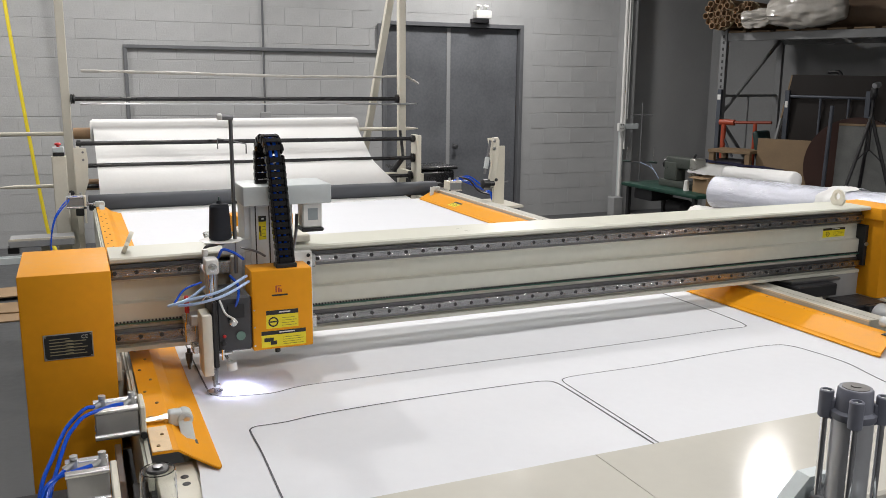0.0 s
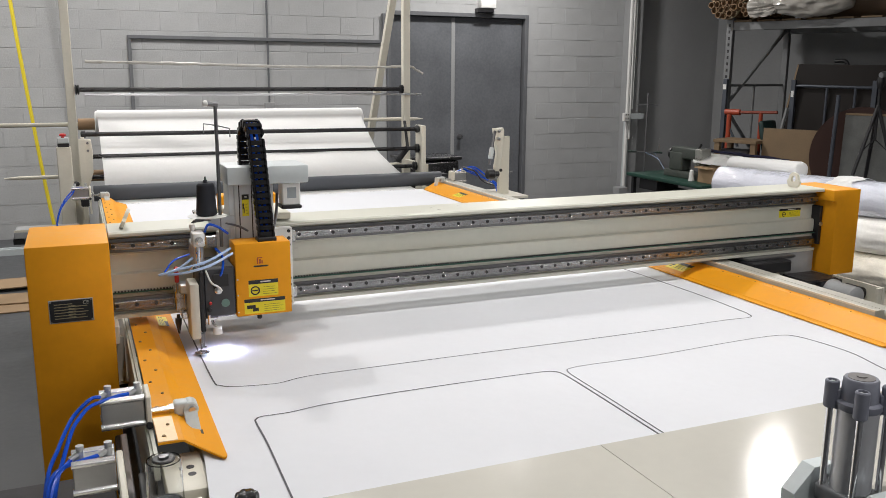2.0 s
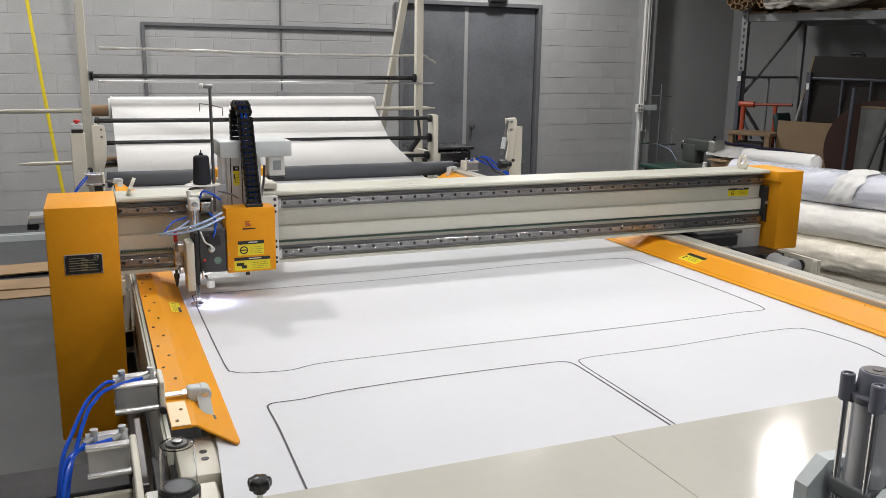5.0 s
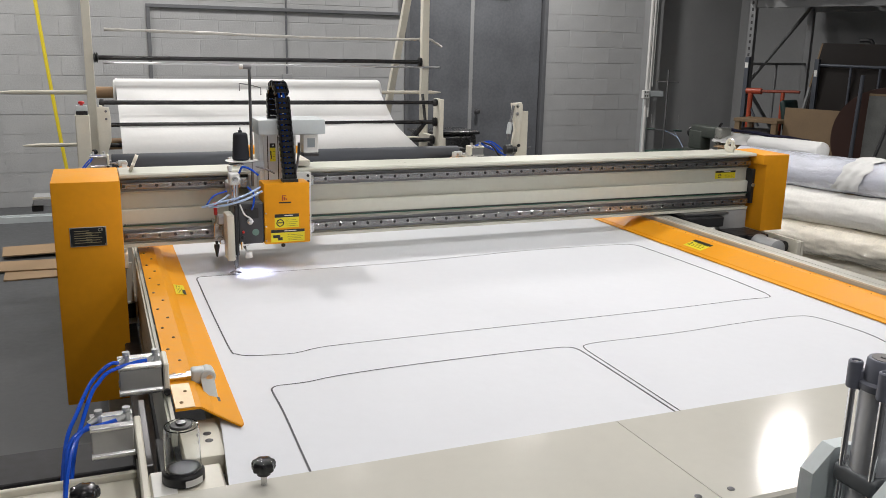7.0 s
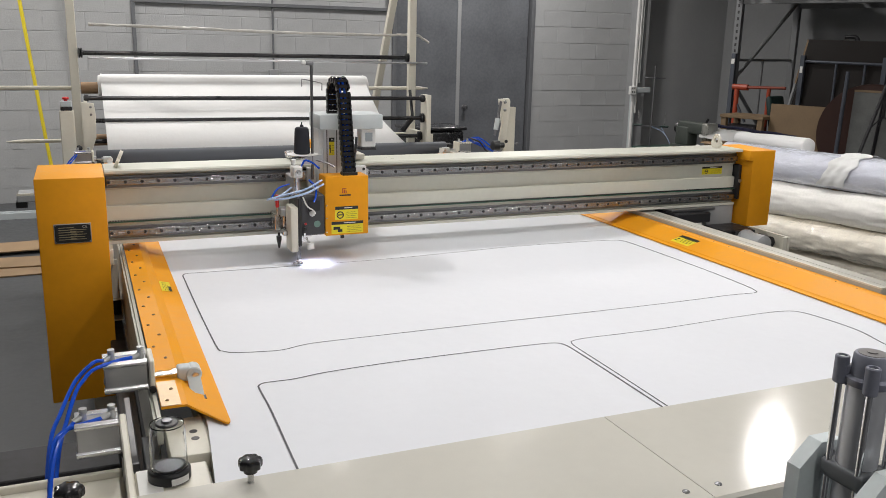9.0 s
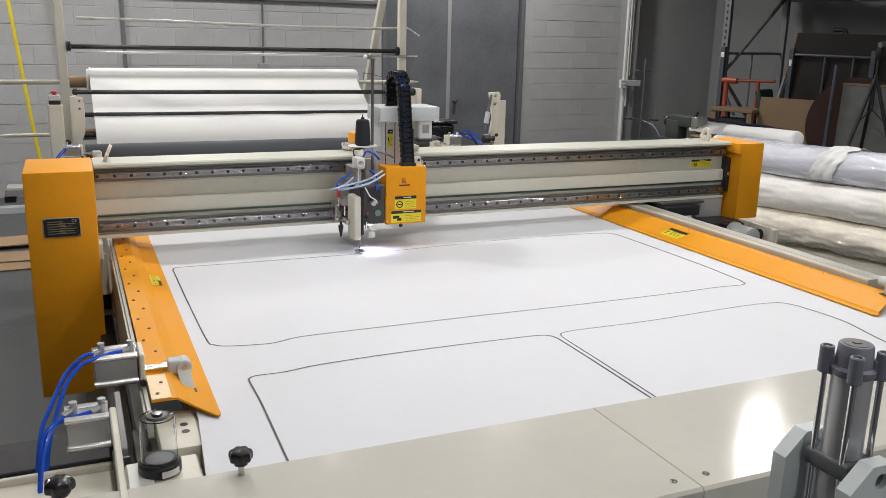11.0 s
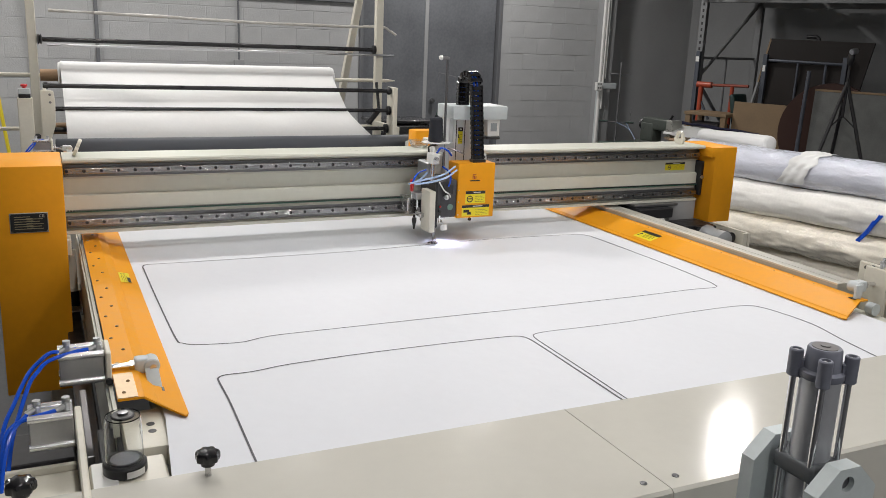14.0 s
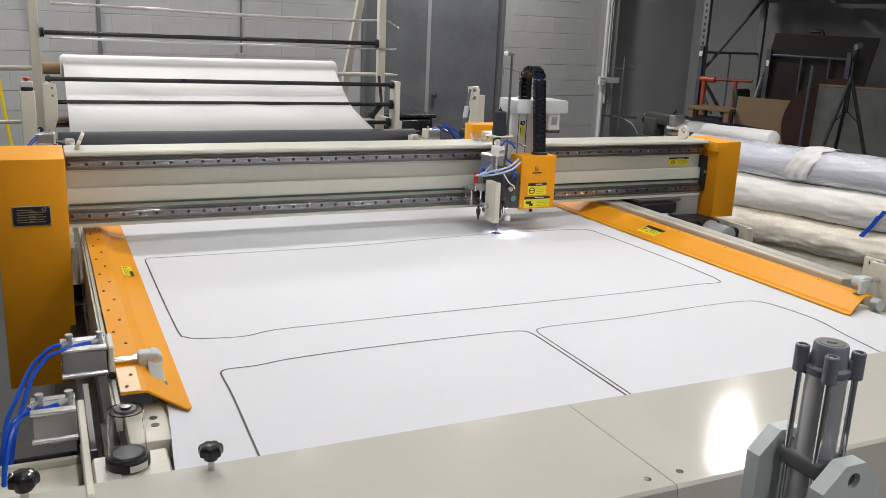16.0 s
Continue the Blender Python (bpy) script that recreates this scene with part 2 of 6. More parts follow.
UP_Y = Matrix.Rotation(radians(90), 4, "X")  # local z to world -y

# ---- setting ----
WALL_Y, WALL_X, ZC = 6.60, 8.45, 0.927
XL, XR, YF = -4.6, 14.2, -6.6

solo("floor", box(B(), XL - 0.2, XR + 0.2, YF - 0.2, WALL_Y + 0.2, -0.2, 0), FLOOR, "smooth grey painted concrete workshop floor", "floor", kind="structure")
solo("ceiling", box(B(), XL - 0.2, XR + 0.2, YF - 0.2, WALL_Y + 0.2, CEIL, CEIL + 0.2), CEILMAT, "plain pale workshop ceiling", "ceiling", kind="structure")
solo("wall_left", box(B(), XL - 0.2, XL, YF, WALL_Y, 0, CEIL), PLASTER, "plain grey painted wall", "wall", kind="structure")
solo("wall_front", box(B(), XL - 0.2, XR + 0.2, YF - 0.2, YF, 0, CEIL), PLASTER, "plain grey painted wall", "wall", kind="structure")
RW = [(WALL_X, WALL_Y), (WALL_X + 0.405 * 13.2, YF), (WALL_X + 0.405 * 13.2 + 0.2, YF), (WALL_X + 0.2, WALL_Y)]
solo("wall_right", prism(B(), RW, "z", 0, CEIL), SIDEWALL_DIM, "plain grey painted wall behind the rack", "wall", kind="structure")

# Back wall of blocks, with the opening of the double door.
DX0, DX1, DH = 3.45, 5.385, 2.50
wall_back = thing("wall_back", (0, WALL_Y, 0), "grey painted concrete block wall with recessed joints", "wall", kind="structure")
bm = B()
box(bm, XL - 0.2, DX0, WALL_Y + 0.0015, WALL_Y + 0.2, 0, CEIL)
box(bm, DX1, XR + 0.2, WALL_Y + 0.0015, WALL_Y + 0.2, 0, CEIL)
box(bm, DX0, DX1, WALL_Y + 0.0015, WALL_Y + 0.2, DH, CEIL)
box(bm, DX0 - 0.1, DX1 + 0.1, WALL_Y + 0.2, WALL_Y + 0.25, 0, DH + 0.1)
part("mortar_bed", bm, MORTAR, wall_back, smooth=None)
part("smooth_render", box(B(), 6.99, XR, WALL_Y - 0.006, WALL_Y + 0.0005, 0, CEIL), PLASTER, wall_back, "smooth grey rendered end of the wall", smooth=None)

# ---- door ----
door = thing("door_1", (DX0, WALL_Y, 0), "dark grey steel double door, closed, in a grey frame", "door", kind="structure")
bm = B()
for x0, x1 in ((DX0, DX0 + 0.05), (DX1 - 0.05, DX1)):
    box(bm, x0, x1, WALL_Y - 0.02, WALL_Y + 0.14, 0, DH, 0.004)
box(bm, DX0 + 0.05, DX1 - 0.05, WALL_Y - 0.02, WALL_Y + 0.14, DH - 0.05, DH, 0.004)
for x0, x1 in ((DX0 + 0.05, DX0 + 0.065), (DX1 - 0.065, DX1 - 0.05)):
    box(bm, x0, x1, WALL_Y + 0.1, WALL_Y + 0.138, 0, DH - 0.05, 0.002)
part("door_frame", bm, FRAMEGREY, door)
SEAM = 4.37
for x0, x1 in ((DX0 + 0.067, SEAM - 0.003), (SEAM + 0.003, DX1 - 0.067)):
    leaf = part("door_leaf", box(B(), x0, x1, WALL_Y + 0.05, WALL_Y + 0.095, 0.01, DH - 0.055, 0.003), DOORGREY, door)
    if x0 > SEAM:
        kb = lathe(B(), (SEAM + 0.075, WALL_Y + 0.05, 0.97), (0, -1, 0), [(0, 0.034), (0.008, 0.034), (0.012, 0.014), (0.035, 0.013), (0.045, 0.026), (0.06, 0.029), (0.072, 0.022), (0.075, 0.0)], 20)
        part("door_knob", kb, DARKSTEEL, leaf, "dark metal door knob")
    else:
        part("astragal", box(B(), SEAM - 0.045, SEAM + 0.005, WALL_Y + 0.042, WALL_Y + 0.05, 0.02, DH - 0.06, 0.002), FRAMELIGHT, leaf, "bare metal strip along the door's edge")
light = thing("emergency_light", (4.76, WALL_Y, 2.56), "small white emergency light box above the door", "wall light")
part("housing", box(B(), 4.66, 4.87, WALL_Y - 0.11, WALL_Y, 2.56, 2.66, 0.012, 2), WHITE, light)
part("bracket", box(B(), 4.62, 4.84, WALL_Y - 0.10, WALL_Y, 2.505, 2.558, 0.006), BLACK, light, "dark bracket under the box")
for x in (4.70, 4.80):
    part("lamp_head", lathe(B(), (x, WALL_Y - 0.06, 2.66), (0, -0.4, 1), [(0, 0.012), (0.03, 0.02), (0.06, 0.035), (0.065, 0.03)], 14), WHITE, light)

# Old steel frame on the wall, conduits.
old = thing("steel_wall_frame", (0.5, WALL_Y, 1.0), "grey painted steel channel frame fixed on the block wall", "wall frame")
part("lintel", box(B(), 0.50, 3.43, WALL_Y - 0.04, WALL_Y - 0.003, 2.11, 2.148, 0.003), FRAMEGREY, old)
part("upright", box(B(), 0.50, 0.538, WALL_Y - 0.04, WALL_Y - 0.003, 0.0, 2.109, 0.003), FRAMEGREY, old)
part("upright", box(B(), 3.39, 3.43, WALL_Y - 0.04, WALL_Y - 0.003, 2.149, 2.46, 0.003), FRAMEGREY, old)
cond = thing("wall_conduit", (2.0, WALL_Y, 1.3), "thin grey electrical conduit running down to a box", "conduit")
part("pipe", cyl(B(), (2.01, WALL_Y - 0.012, 1.42), (2.01, WALL_Y - 0.012, CEIL), 0.011, seg=10), FRAMEGREY, cond)
part("junction_box", box(B(), 1.95, 2.07, WALL_Y - 0.05, WALL_Y - 0.001, 1.33, 1.42, 0.006), FRAMELIGHT, cond)
post = thing("strut_conduit", (7.0, WALL_Y - 0.2, 0), "pale painted vertical strut with conduit and clamp plate by the corner", "conduit")
part("column", box(B(), 6.845, 6.99, WALL_Y - 0.24, WALL_Y - 0.001, 0, CEIL, 0.006), FRAMELIGHT, post)
part("column_flange", box(B(), 6.78, 6.844, WALL_Y - 0.25, WALL_Y - 0.20, 0, 1.16, 0.004), PALE, post)
part("channel", box(B(), 6.765, 6.80, WALL_Y - 0.29, WALL_Y - 0.251, 0.0, CEIL, 0.006), WHITE, post)
part("pipe", cyl(B(), (6.825, WALL_Y - 0.27, 0.9), (6.825, WALL_Y - 0.27, CEIL), 0.02, seg=12), WHITE, post)
part("pipe", cyl(B(), (6.868, WALL_Y - 0.262, 1.3), (6.868, WALL_Y - 0.262, CEIL), 0.012, seg=12), WHITE, post)
part("clamp_plate", box(B(), 6.80, 7.03, WALL_Y - 0.31, WALL_Y - 0.291, 1.17, 1.245, 0.004), PALE, post)
sock = part("outlet_box", box(B(), 6.69, 6.785, WALL_Y - 0.34, WALL_Y - 0.292, 1.145, 1.255, 0.006), WHITE, post, "small white double socket box")
for z in (1.172, 1.222):
    for x in (6.715, 6.75):
        part("socket_slot", box(B(), x, x + 0.014, WALL_Y - 0.342, WALL_Y - 0.3395, z, z + 0.02), BLACK, sock)
part("floor_box", box(B(), 6.62, 6.77, WALL_Y - 0.40, WALL_Y - 0.25, 0.0, 0.26, 0.01), FRAMELIGHT, post)
HOSE = [(-0.70, 6.2, CEIL + 0.15), (-0.585, 6.2, 2.55), (-0.484, 6.2, 1.386), (-0.366, 6.2, 0.255), (-0.30, 6.15, 0.02)]
hose = thing("yellow_hose", (-0.85, 6.2, 0), "yellow air hose hanging from the ceiling to the floor", "hose")
part("hose", tube(B(), HOSE, 0.018, 8), YROPE, hose)

# ---- quilting machine: bed ----
bed = thing("machine_bed", (1.2, 0.3, 0), "beige steel bed frame of the quilting machine", "quilting machine")
SIDES = ((0.025, 0.040), (2.40, 2.50))
for x0, x1 in SIDES:
    part("side_beam", box(B(), x0, x1, -1.42 if x0 < 1 else -1.75, 2.75, 0.70, 0.904, 0.006), BEIGE, bed)
# Black bar added for the shade in the gap beside the end cover.
part("dark_gap_bar", box(B(), -0.035, 0.0195, -1.30, 2.6, 0.60, 0.685, 0.004), BLACK, bed)
for x0, x1 in ((-0.11, -0.01), (2.42, 2.52)):
    for y in (-1.6, 0.3, 2.2):
        part("leg", box(B(), x0, x1, y, y + 0.1, 0, 0.70, 0.004), CREAM, bed)
for y in (-1.6, 0.3, 2.2):
    part("cross_beam", box(B(), -0.01, 2.42, y + 0.01, y + 0.09, 0.45, 0.55, 0.004), CREAM, bed)
part("bed_table", box(B(), 0.126, 2.37, -1.86, 2.5, 0.86, 0.915, 0.003), CREAM, bed)

# Fabric on the bed, one sheet that climbs over the roller to the supply roll.
def sheet(path, x0, x1, nx, wob, slant=0):
    bm = B()
    rows = []
    for k, (y, z) in enumerate(path):
        row = []
        for i in range(nx + 1):
            xa = x0 + max(0.0, min(0.024, 0.085 * (y + 1.86))) * slant
            x = xa + (x1 - xa) * i / nx
            h = noise.noise((x * 1.7, y * 1.7, 3.1)) * wob
            row.append(bm.verts.new((x, y, z + h)))
        rows.append(row)
    for a, b in zip(rows, rows[1:]):
        for i in range(nx):
            bm.faces.new((a[i], a[i + 1], b[i + 1], b[i]))
    return bm


cloth = thing("quilt_fabric", (1.2, 0, 0.917), "white padded fabric stretched on the machine bed", "fabric")
flat = [(-1.95 + 0.09 * k, ZC) for k in range(50)]
part("sheet", sheet(flat, 0.114, 2.385, 40, 0.0006, 1), CLOTH, cloth, smooth=80)

# Stitched outlines: two panels in front, one behind.
def stitch(pts, r, thin, closed=False):
    line = spline(pts + pts[:1] if closed else pts, 10)
    bm = B()
    for p, q in zip(line, line[1:]):
        d = (q - p)
        if d.length < 1e-6:
            continue
        s = Vector((-d.y, d.x, 0)).normalized() * (thin + r * abs(d.normalized().y))
        quad = [bm.verts.new((v.x, v.y, ZC + h)) for v, h in ((p - s, 0.0006), (p + s, 0.0006), (q + s, 0.0006), (q - s, 0.0006))]
        top = [bm.verts.new((v.co.x, v.co.y, ZC + 0.0013)) for v in quad]
        bm.faces.new(top)
        for i in range(4):
            bm.faces.new((quad[i], quad[(i + 1) % 4], top[(i + 1) % 4], top[i]))
    return bm


REAR = [(0.225, -0.33), (0.226, -0.285), (0.243, -0.262), (0.30, -0.264), (0.6, -0.274), (1.0, -0.280), (1.3, -0.262), (1.6, -0.240), (1.88, -0.246), (2.08, -0.262), (2.128, -0.29), (2.140, -0.35), (2.150, -0.6), (2.154, -0.86), (2.146, -1.06), (2.140, -1.105), (2.115, -1.14), (2.0, -1.136), (1.77, -1.143), (1.4, -1.144), (1.0, -1.138), (0.68, -1.137), (0.52, -1.137), (0.46, -1.144), (0.40, -1.163), (0.34, -1.158), (0.27, -1.142), (0.242, -1.120), (0.231, -1.09), (0.227, -0.9), (0.225, -0.6)]
LEFT = [(0.276, -1.95), (0.281, -1.75), (0.286, -1.55), (0.285, -1.42), (0.289, -1.395), (0.305, -1.383), (0.34, -1.383), (0.385, -1.382), (0.47, -1.366), (0.63, -1.356), (0.80, -1.354), (0.974, -1.356), (1.10, -1.360), (1.155, -1.366), (1.178, -1.388), (1.183, -1.45), (1.182, -1.65), (1.178, -1.95)]
RIGHT = [(1.192, -1.95), (1.198, -1.65), (1.200, -1.45), (1.204, -1.39), (1.220, -1.368), (1.273, -1.360), (1.4, -1.362), (1.555, -1.362), (1.79, -1.348), (1.95, -1.342), (2.05, -1.347), (2.095, -1.372), (2.118, -1.45), (2.128, -1.58), (2.098, -1.72), (2.06, -1.95)]
for pts, r, thin, closed in ((REAR, 0.0014, 0.0008, True), (LEFT, 0.0011, 0.0012, False), (RIGHT, 0.0011, 0.0006, False)):
    part("stitch_line", stitch([(x, y, 0) for x, y in pts], r, thin, closed), THREAD, cloth, "dark stitched outline")

# ---- edge clamps ----
def clamp(side):
    """Orange sheet clamp along one edge; side 1 is the mirrored one."""
    def X(x):
        return x + 0.012 if side == 0 else 2.437 - x
    th = thing("edge_clamp", (X(0.08), 0, ZC), "orange painted steel clamp bar pressing the fabric's edge", "clamp bar", group="edge clamps")
    Z = ZC + 0.003
    ridge, foot = (0.085, 0.115) if side == 0 else (0.05, 0.155)
    low = 0.012 if side == 0 else 0.006
    edge = 0.03 if side == 0 else 0.016
    prof = [(edge, Z + 0.035), (ridge, Z + 0.035), (foot, Z + low), (0.160, Z + low * 0.008 / (0.168 - foot)), (0.165, Z + low * 0.003 / (0.168 - foot)), (0.168, Z), (0.172, Z), (0.175, Z), (0.175, Z + 0.004), (0.172, Z + 0.004), (0.168, Z + 0.0045), (0.165, Z + 0.0045 + low * 0.003 / (0.168 - foot)), (0.160, Z + 0.0045 + low * 0.008 / (0.168 - foot)), (foot + 0.002, Z + low + 0.005), (ridge + 0.002, Z + 0.040), (edge, Z + 0.040)]
    bm = prism(B(), [(X(a), b) for a, b in prof], "y", -1.58 - (0.03 if side == 0 else 0.014), 2.50)
    for v in bm.verts:
        w = abs(v.co.x - X(0.03)) / 0.145
        if v.co.y < 0:
            v.co.y += (0.06 if w < 0.42 else 0.095 - 0.09 * (w - 0.42) / 0.53) if w < 0.97 else 0.005
            dc = max(0.0, min(0.0199, (w - 0.862) * 0.145))
            v.co.y += 0.02 - math.sqrt(0.02 ** 2 - dc * dc)
        else:
            v.co.y -= 0.10 * w
    part("bar", bm, ORANGE, th, smooth=8)
    me = mesh_of("bolt", bolt(0.0044, 0.003) if side == 0 else bolt(0.0030, 0.0015), mat("brown_bolt_steel", (0.26, 0.17, 0.09), 0.4, 0.5, var=0.15) if side == 0 else mat("dulled_orange_bolt", (0.42, 0.22, 0.06), 0.45, 0.3), 30)
    for k in range(39):
        dx = 0.022 * (k % 2) if side == 0 else 0.0
        shared("bolt", me, th, (X((0.046 if side == 0 else 0.043) + dx), -1.33 + 0.094 * k, Z + 0.040))
    if side == 0:
        part("wear_plate", box(B(), X(0.0305), X(0.074), -1.548, -1.40, Z + 0.0405, Z + 0.0425, 0.0005), mat("bare_warm_steel", (0.66, 0.50, 0.32), 0.45, 0.4, var=0.15, scale=40), th, "bare metal wear plate")
        for xx, yy in ((0.046, -1.52), (0.060, -1.455)):
            shared("bolt", me, th, (X(xx), yy, Z + 0.0425))
    yl = -1.455 if side == 0 else -1.505
    q = Matrix.Translation((X(0.124 if side == 0 else 0.046), yl, Z + (0.0115 if side == 0 else 0.0403)))
    part("lever_slot", box(B(), -0.016, 0.016, -0.012, 0.012, -0.001, 0.0012, 0, 1, q), BLACK, th)
    tilt = (math.atan2(0.012, 0.06) if side == 0 else -math.atan2(0.029, 0.105))
    for yc in (-0.47, 1.9) if side else (-0.47,):
        xm = 0.137 if side == 0 else 0.108
        m2 = Matrix.Translation((X(xm), yc, Z + (0.0142 if side == 0 else 0.0245))) @ Matrix.Rotation(tilt, 4, "Y")
        hw = 0.017 if side == 0 else 0.034
        bm = box(B(), -hw, hw, -0.06, 0.06, 0, 0.0006)
        bm.transform(m2)
        lab = part("warning_sticker", bm, YELLOW, th, "yellow and black warning sticker")
        bm = box(B(), hw * 0.45, hw, -0.06, 0.06 if side else 0.0, 0.0007, 0.0011)
        cyl(bm, (0, 0.042, 0.0007), (0, 0.042, 0.0011), hw * 0.32, seg=3)
        box(bm, -hw * 0.55, -hw * 0.4, 0.034, 0.05, 0.0007, 0.0011)
        for k in range(4):
            box(bm, hw * (0.34 - 0.3 * k), hw * (0.39 - 0.3 * k), -0.05 + 0.006 * (k % 2), 0.022, 0.0007, 0.0011)
        bm.transform(m2)
        part("print", bm, BLACK, lab)
    return th


clamp(0)
clamp(1)

# Side profile rails beside the clamps.
solo("left_profile_rail", prism(B(), [(0.024, 0.905), (0.0395, 0.905), (0.0395, 0.955), (0.031, 0.955), (0.029, 0.945), (0.024, 0.945)], "y", -1.6, 2.54), BEIGE, "thin beige profile rail along the clamp", "rail", at=(0, 0, 0.93))
RAILPAINT = mat("grey_beige_paint", (0.47, 0.46, 0.41), 0.4, var=0.06, scale=4)
pr2 = thing("right_profile_rail", (2.4, 0, 0.93), "long beige profile rail with a raised bead beside the clamp", "rail")
part("rail_body", prism(B(), [(2.428, 0.905), (2.545, 0.905), (2.545, 0.978), (2.542, 0.980), (2.519, 0.980), (2.518, 0.987), (2.470, 0.987), (2.4695, 0.983), (2.4665, 0.983), (2.466, 0.987), (2.437, 0.987), (2.436, 0.982), (2.428, 0.982)], "y", -1.40, 2.54), RAILPAINT, pr2)
part("edge_bead", prism(B(), [(2.427, 0.9822), (2.4355, 0.9822), (2.4355, 0.9885), (2.427, 0.9885)], "y", -1.40, 2.54), CREAM, pr2)
part("side_channel", prism(B(), [(2.5455, 0.90), (2.56, 0.90), (2.56, 0.96), (2.5455, 0.96)], "y", -1.40, 2.54), FRAMEGREY, pr2)

# ---- front panel ----
PZ = 0.945
front = thing("front_cover", (1.0, -2.1, 0), "beige sheet steel front cover with a seam and screws", "machine cover")
for x0, x1 in ((-0.5, 0.989), (0.991, 2.75)):
    bm = prism(B(), [(-1.885, PZ - 0.012), (-1.885, PZ), (-2.268, PZ), (-2.275, PZ - 0.006), (-2.275, 0.35), (-2.27, 0.35), (-2.27, PZ - 0.008), (-1.887, PZ - 0.004)], "x", x0, x1)
    part("cover_sheet", bm, PANEL, front)
me = mesh_of("screw", lathe(B(), (0, 0, 0), (0, 0, 1), [(0, 0.0075), (0.0015, 0.0075), (0.0035, 0.0045), (0.004, 0.001)], 14), DARKSTEEL, 40)
for x, y in ((0.95, -2.232), (1.03, -2.230), (-0.1, -2.23), (2.6, -2.23)):
    shared("screw", me, front, (x, y, PZ))

# ---- gantry ----
gantry = thing("gantry", (1.5, 0, 0.46), "beige gantry beam with linear rails between orange end covers", "gantry")
prof = [(0.13, 1.288), (-0.045, 1.288), (-0.05, 1.283), (-0.05, 1.274), (0.0, 1.272), (0.0, 1.21), (0.012, 1.205), (0.012, 1.146), (-0.006, 1.141), (-0.006, 1.0775), (0.0, 1.072), (0.0, 1.014), (-0.022, 1.012), (-0.022, 1.0), (0.13, 1.0)]
part("beam", prism(B(), prof, "x", -0.012, 2.985), BEIGE, gantry)
MOUNT = mat("dark_ground_steel", (0.19, 0.19, 0.195), 0.34, 0.9, var=0.03, scale=3, rvar=0.015)
hole = mesh_of("bolt_hole", bolt(0.0062, 0.0012), BLACK, 30)
for z in (1.238, 1.043):
    part("rail_mount", box(B(), -0.01, 2.985, -0.008, -0.0005, z - 0.024, z + 0.022, 0.001), MOUNT, gantry)
    rail = part("linear_rail", box(B(), -0.008, 2.98, -0.026, -0.008, z - 0.0125, z + 0.0125, 0.0025), RAIL, gantry, "ground steel linear rail")
    for k in range(50):
        shared("bolt_hole", hole, rail, (0.0 + 0.06 * k, -0.026, z), UP_Y)
    for x in (0.31, 0.75, 1.3, 2.0, 2.7):
        part("joint_line", box(B(), x, x + 0.0015, -0.0085, -0.0078, z - 0.024, z - 0.013), BLACK, gantry)
belt = part("toothed_belt", box(B(), -0.01, 2.99, -0.013, -0.0062, 1.0795, 1.0835), GREEN, gantry, "green toothed belt")
bm = B()
for k in range(300):
    x = -0.005 + 0.01 * k
    box(bm, x, x + 0.005, -0.014, -0.0062, 1.0838, 1.0885)
tagged(part("belt_teeth", bm, BLACK, belt), kind="stuff")

cover = part("end_cover", box(B(), -0.243, -0.016, -0.222, 0.132, 0.466, 1.290, 0.004, 2), ORANGE, gantry, "tall orange sheet metal end cover")
part("nameplate_border", box(B(), -0.1925, -0.0715, -0.2245, -0.2222, 1.0595, 1.1295, 0.0008), ALU, cover)
plate = part("nameplate", box(B(), -0.190, -0.074, -0.2255, -0.2225, 1.062, 1.127, 0.001), mat("nameplate_black", (0.025, 0.027, 0.03), 0.35, 0.3), cover, "dark engraved nameplate with pale lines of lettering")
bm = B()
for k in range(6):
    z = 1.115 - 0.0085 * k
    box(bm, -0.178, -0.178 + (0.05, 0.09, 0.08, 0.092, 0.085, 0.09)[k], -0.2262, -0.2256, z, z + 0.0022)
    if k:
        box(bm, -0.14, -0.12, -0.2262, -0.2256, z + 0.003, z + 0.0045)
def lettering(words, size, place, turn, parent, material):
    """Flat built-in type, as a mesh under its thing."""
    cu = bpy.data.curves.new("lettering", "FONT")
    cu.body, cu.size, cu.extrude = words, size, 0.0002
    tmp = bpy.data.objects.new("lettering", cu)
    me = bpy.data.meshes.new_from_object(tmp)
    bpy.data.objects.remove(tmp)
    me.materials.clear()
    me.materials.append(material)
    return shared("lettering", me, parent, place, turn)


lettering("CE", 0.014, (-0.1, -0.2258, 1.113), UP_Y, plate, mat("pale_print", (0.6, 0.58, 0.5), 0.4))
for x in (-0.187, -0.077):
    for z in (1.065, 1.124):
        part("rivet", lathe(B(), (x, -0.2255, z), (0, -1, 0), [(0, 0.0022), (0.001, 0.0018)], 8), STEEL, plate)
part("lettering", bm, mat("pale_engraving", (0.45, 0.40, 0.25), 0.4, 0.6), plate)
rc = prism(B(), [(3.005, 0.90), (3.145, 0.90), (3.145, 1.285), (2.985, 1.285), (2.985, 1.235), (3.005, 1.235)], "y", -0.105, 0.16, 0.003)
part("end_cover", rc, ORANGE, gantry, "orange sheet metal end cover notched round the beam")
# Black plate in place of the shaded gap between beam end and cover.
part("end_gap_plate", box(B(), 2.987, 3.004, -0.034, 0.1, 1.03, 1.205, 0.002), BLACK, gantry)
part("belt_pulley", cyl(B(), (2.994, -0.040, 1.125), (2.994, -0.0345, 1.125), 0.009, seg=20), ALU, gantry)
part("leg_plate", prism(B(), [(2.85, 0.86), (2.984, 0.86), (2.984, 0.999), (2.77, 0.999)], "y", -0.02, 0.02, 0.002), FRAMELIGHT, gantry)
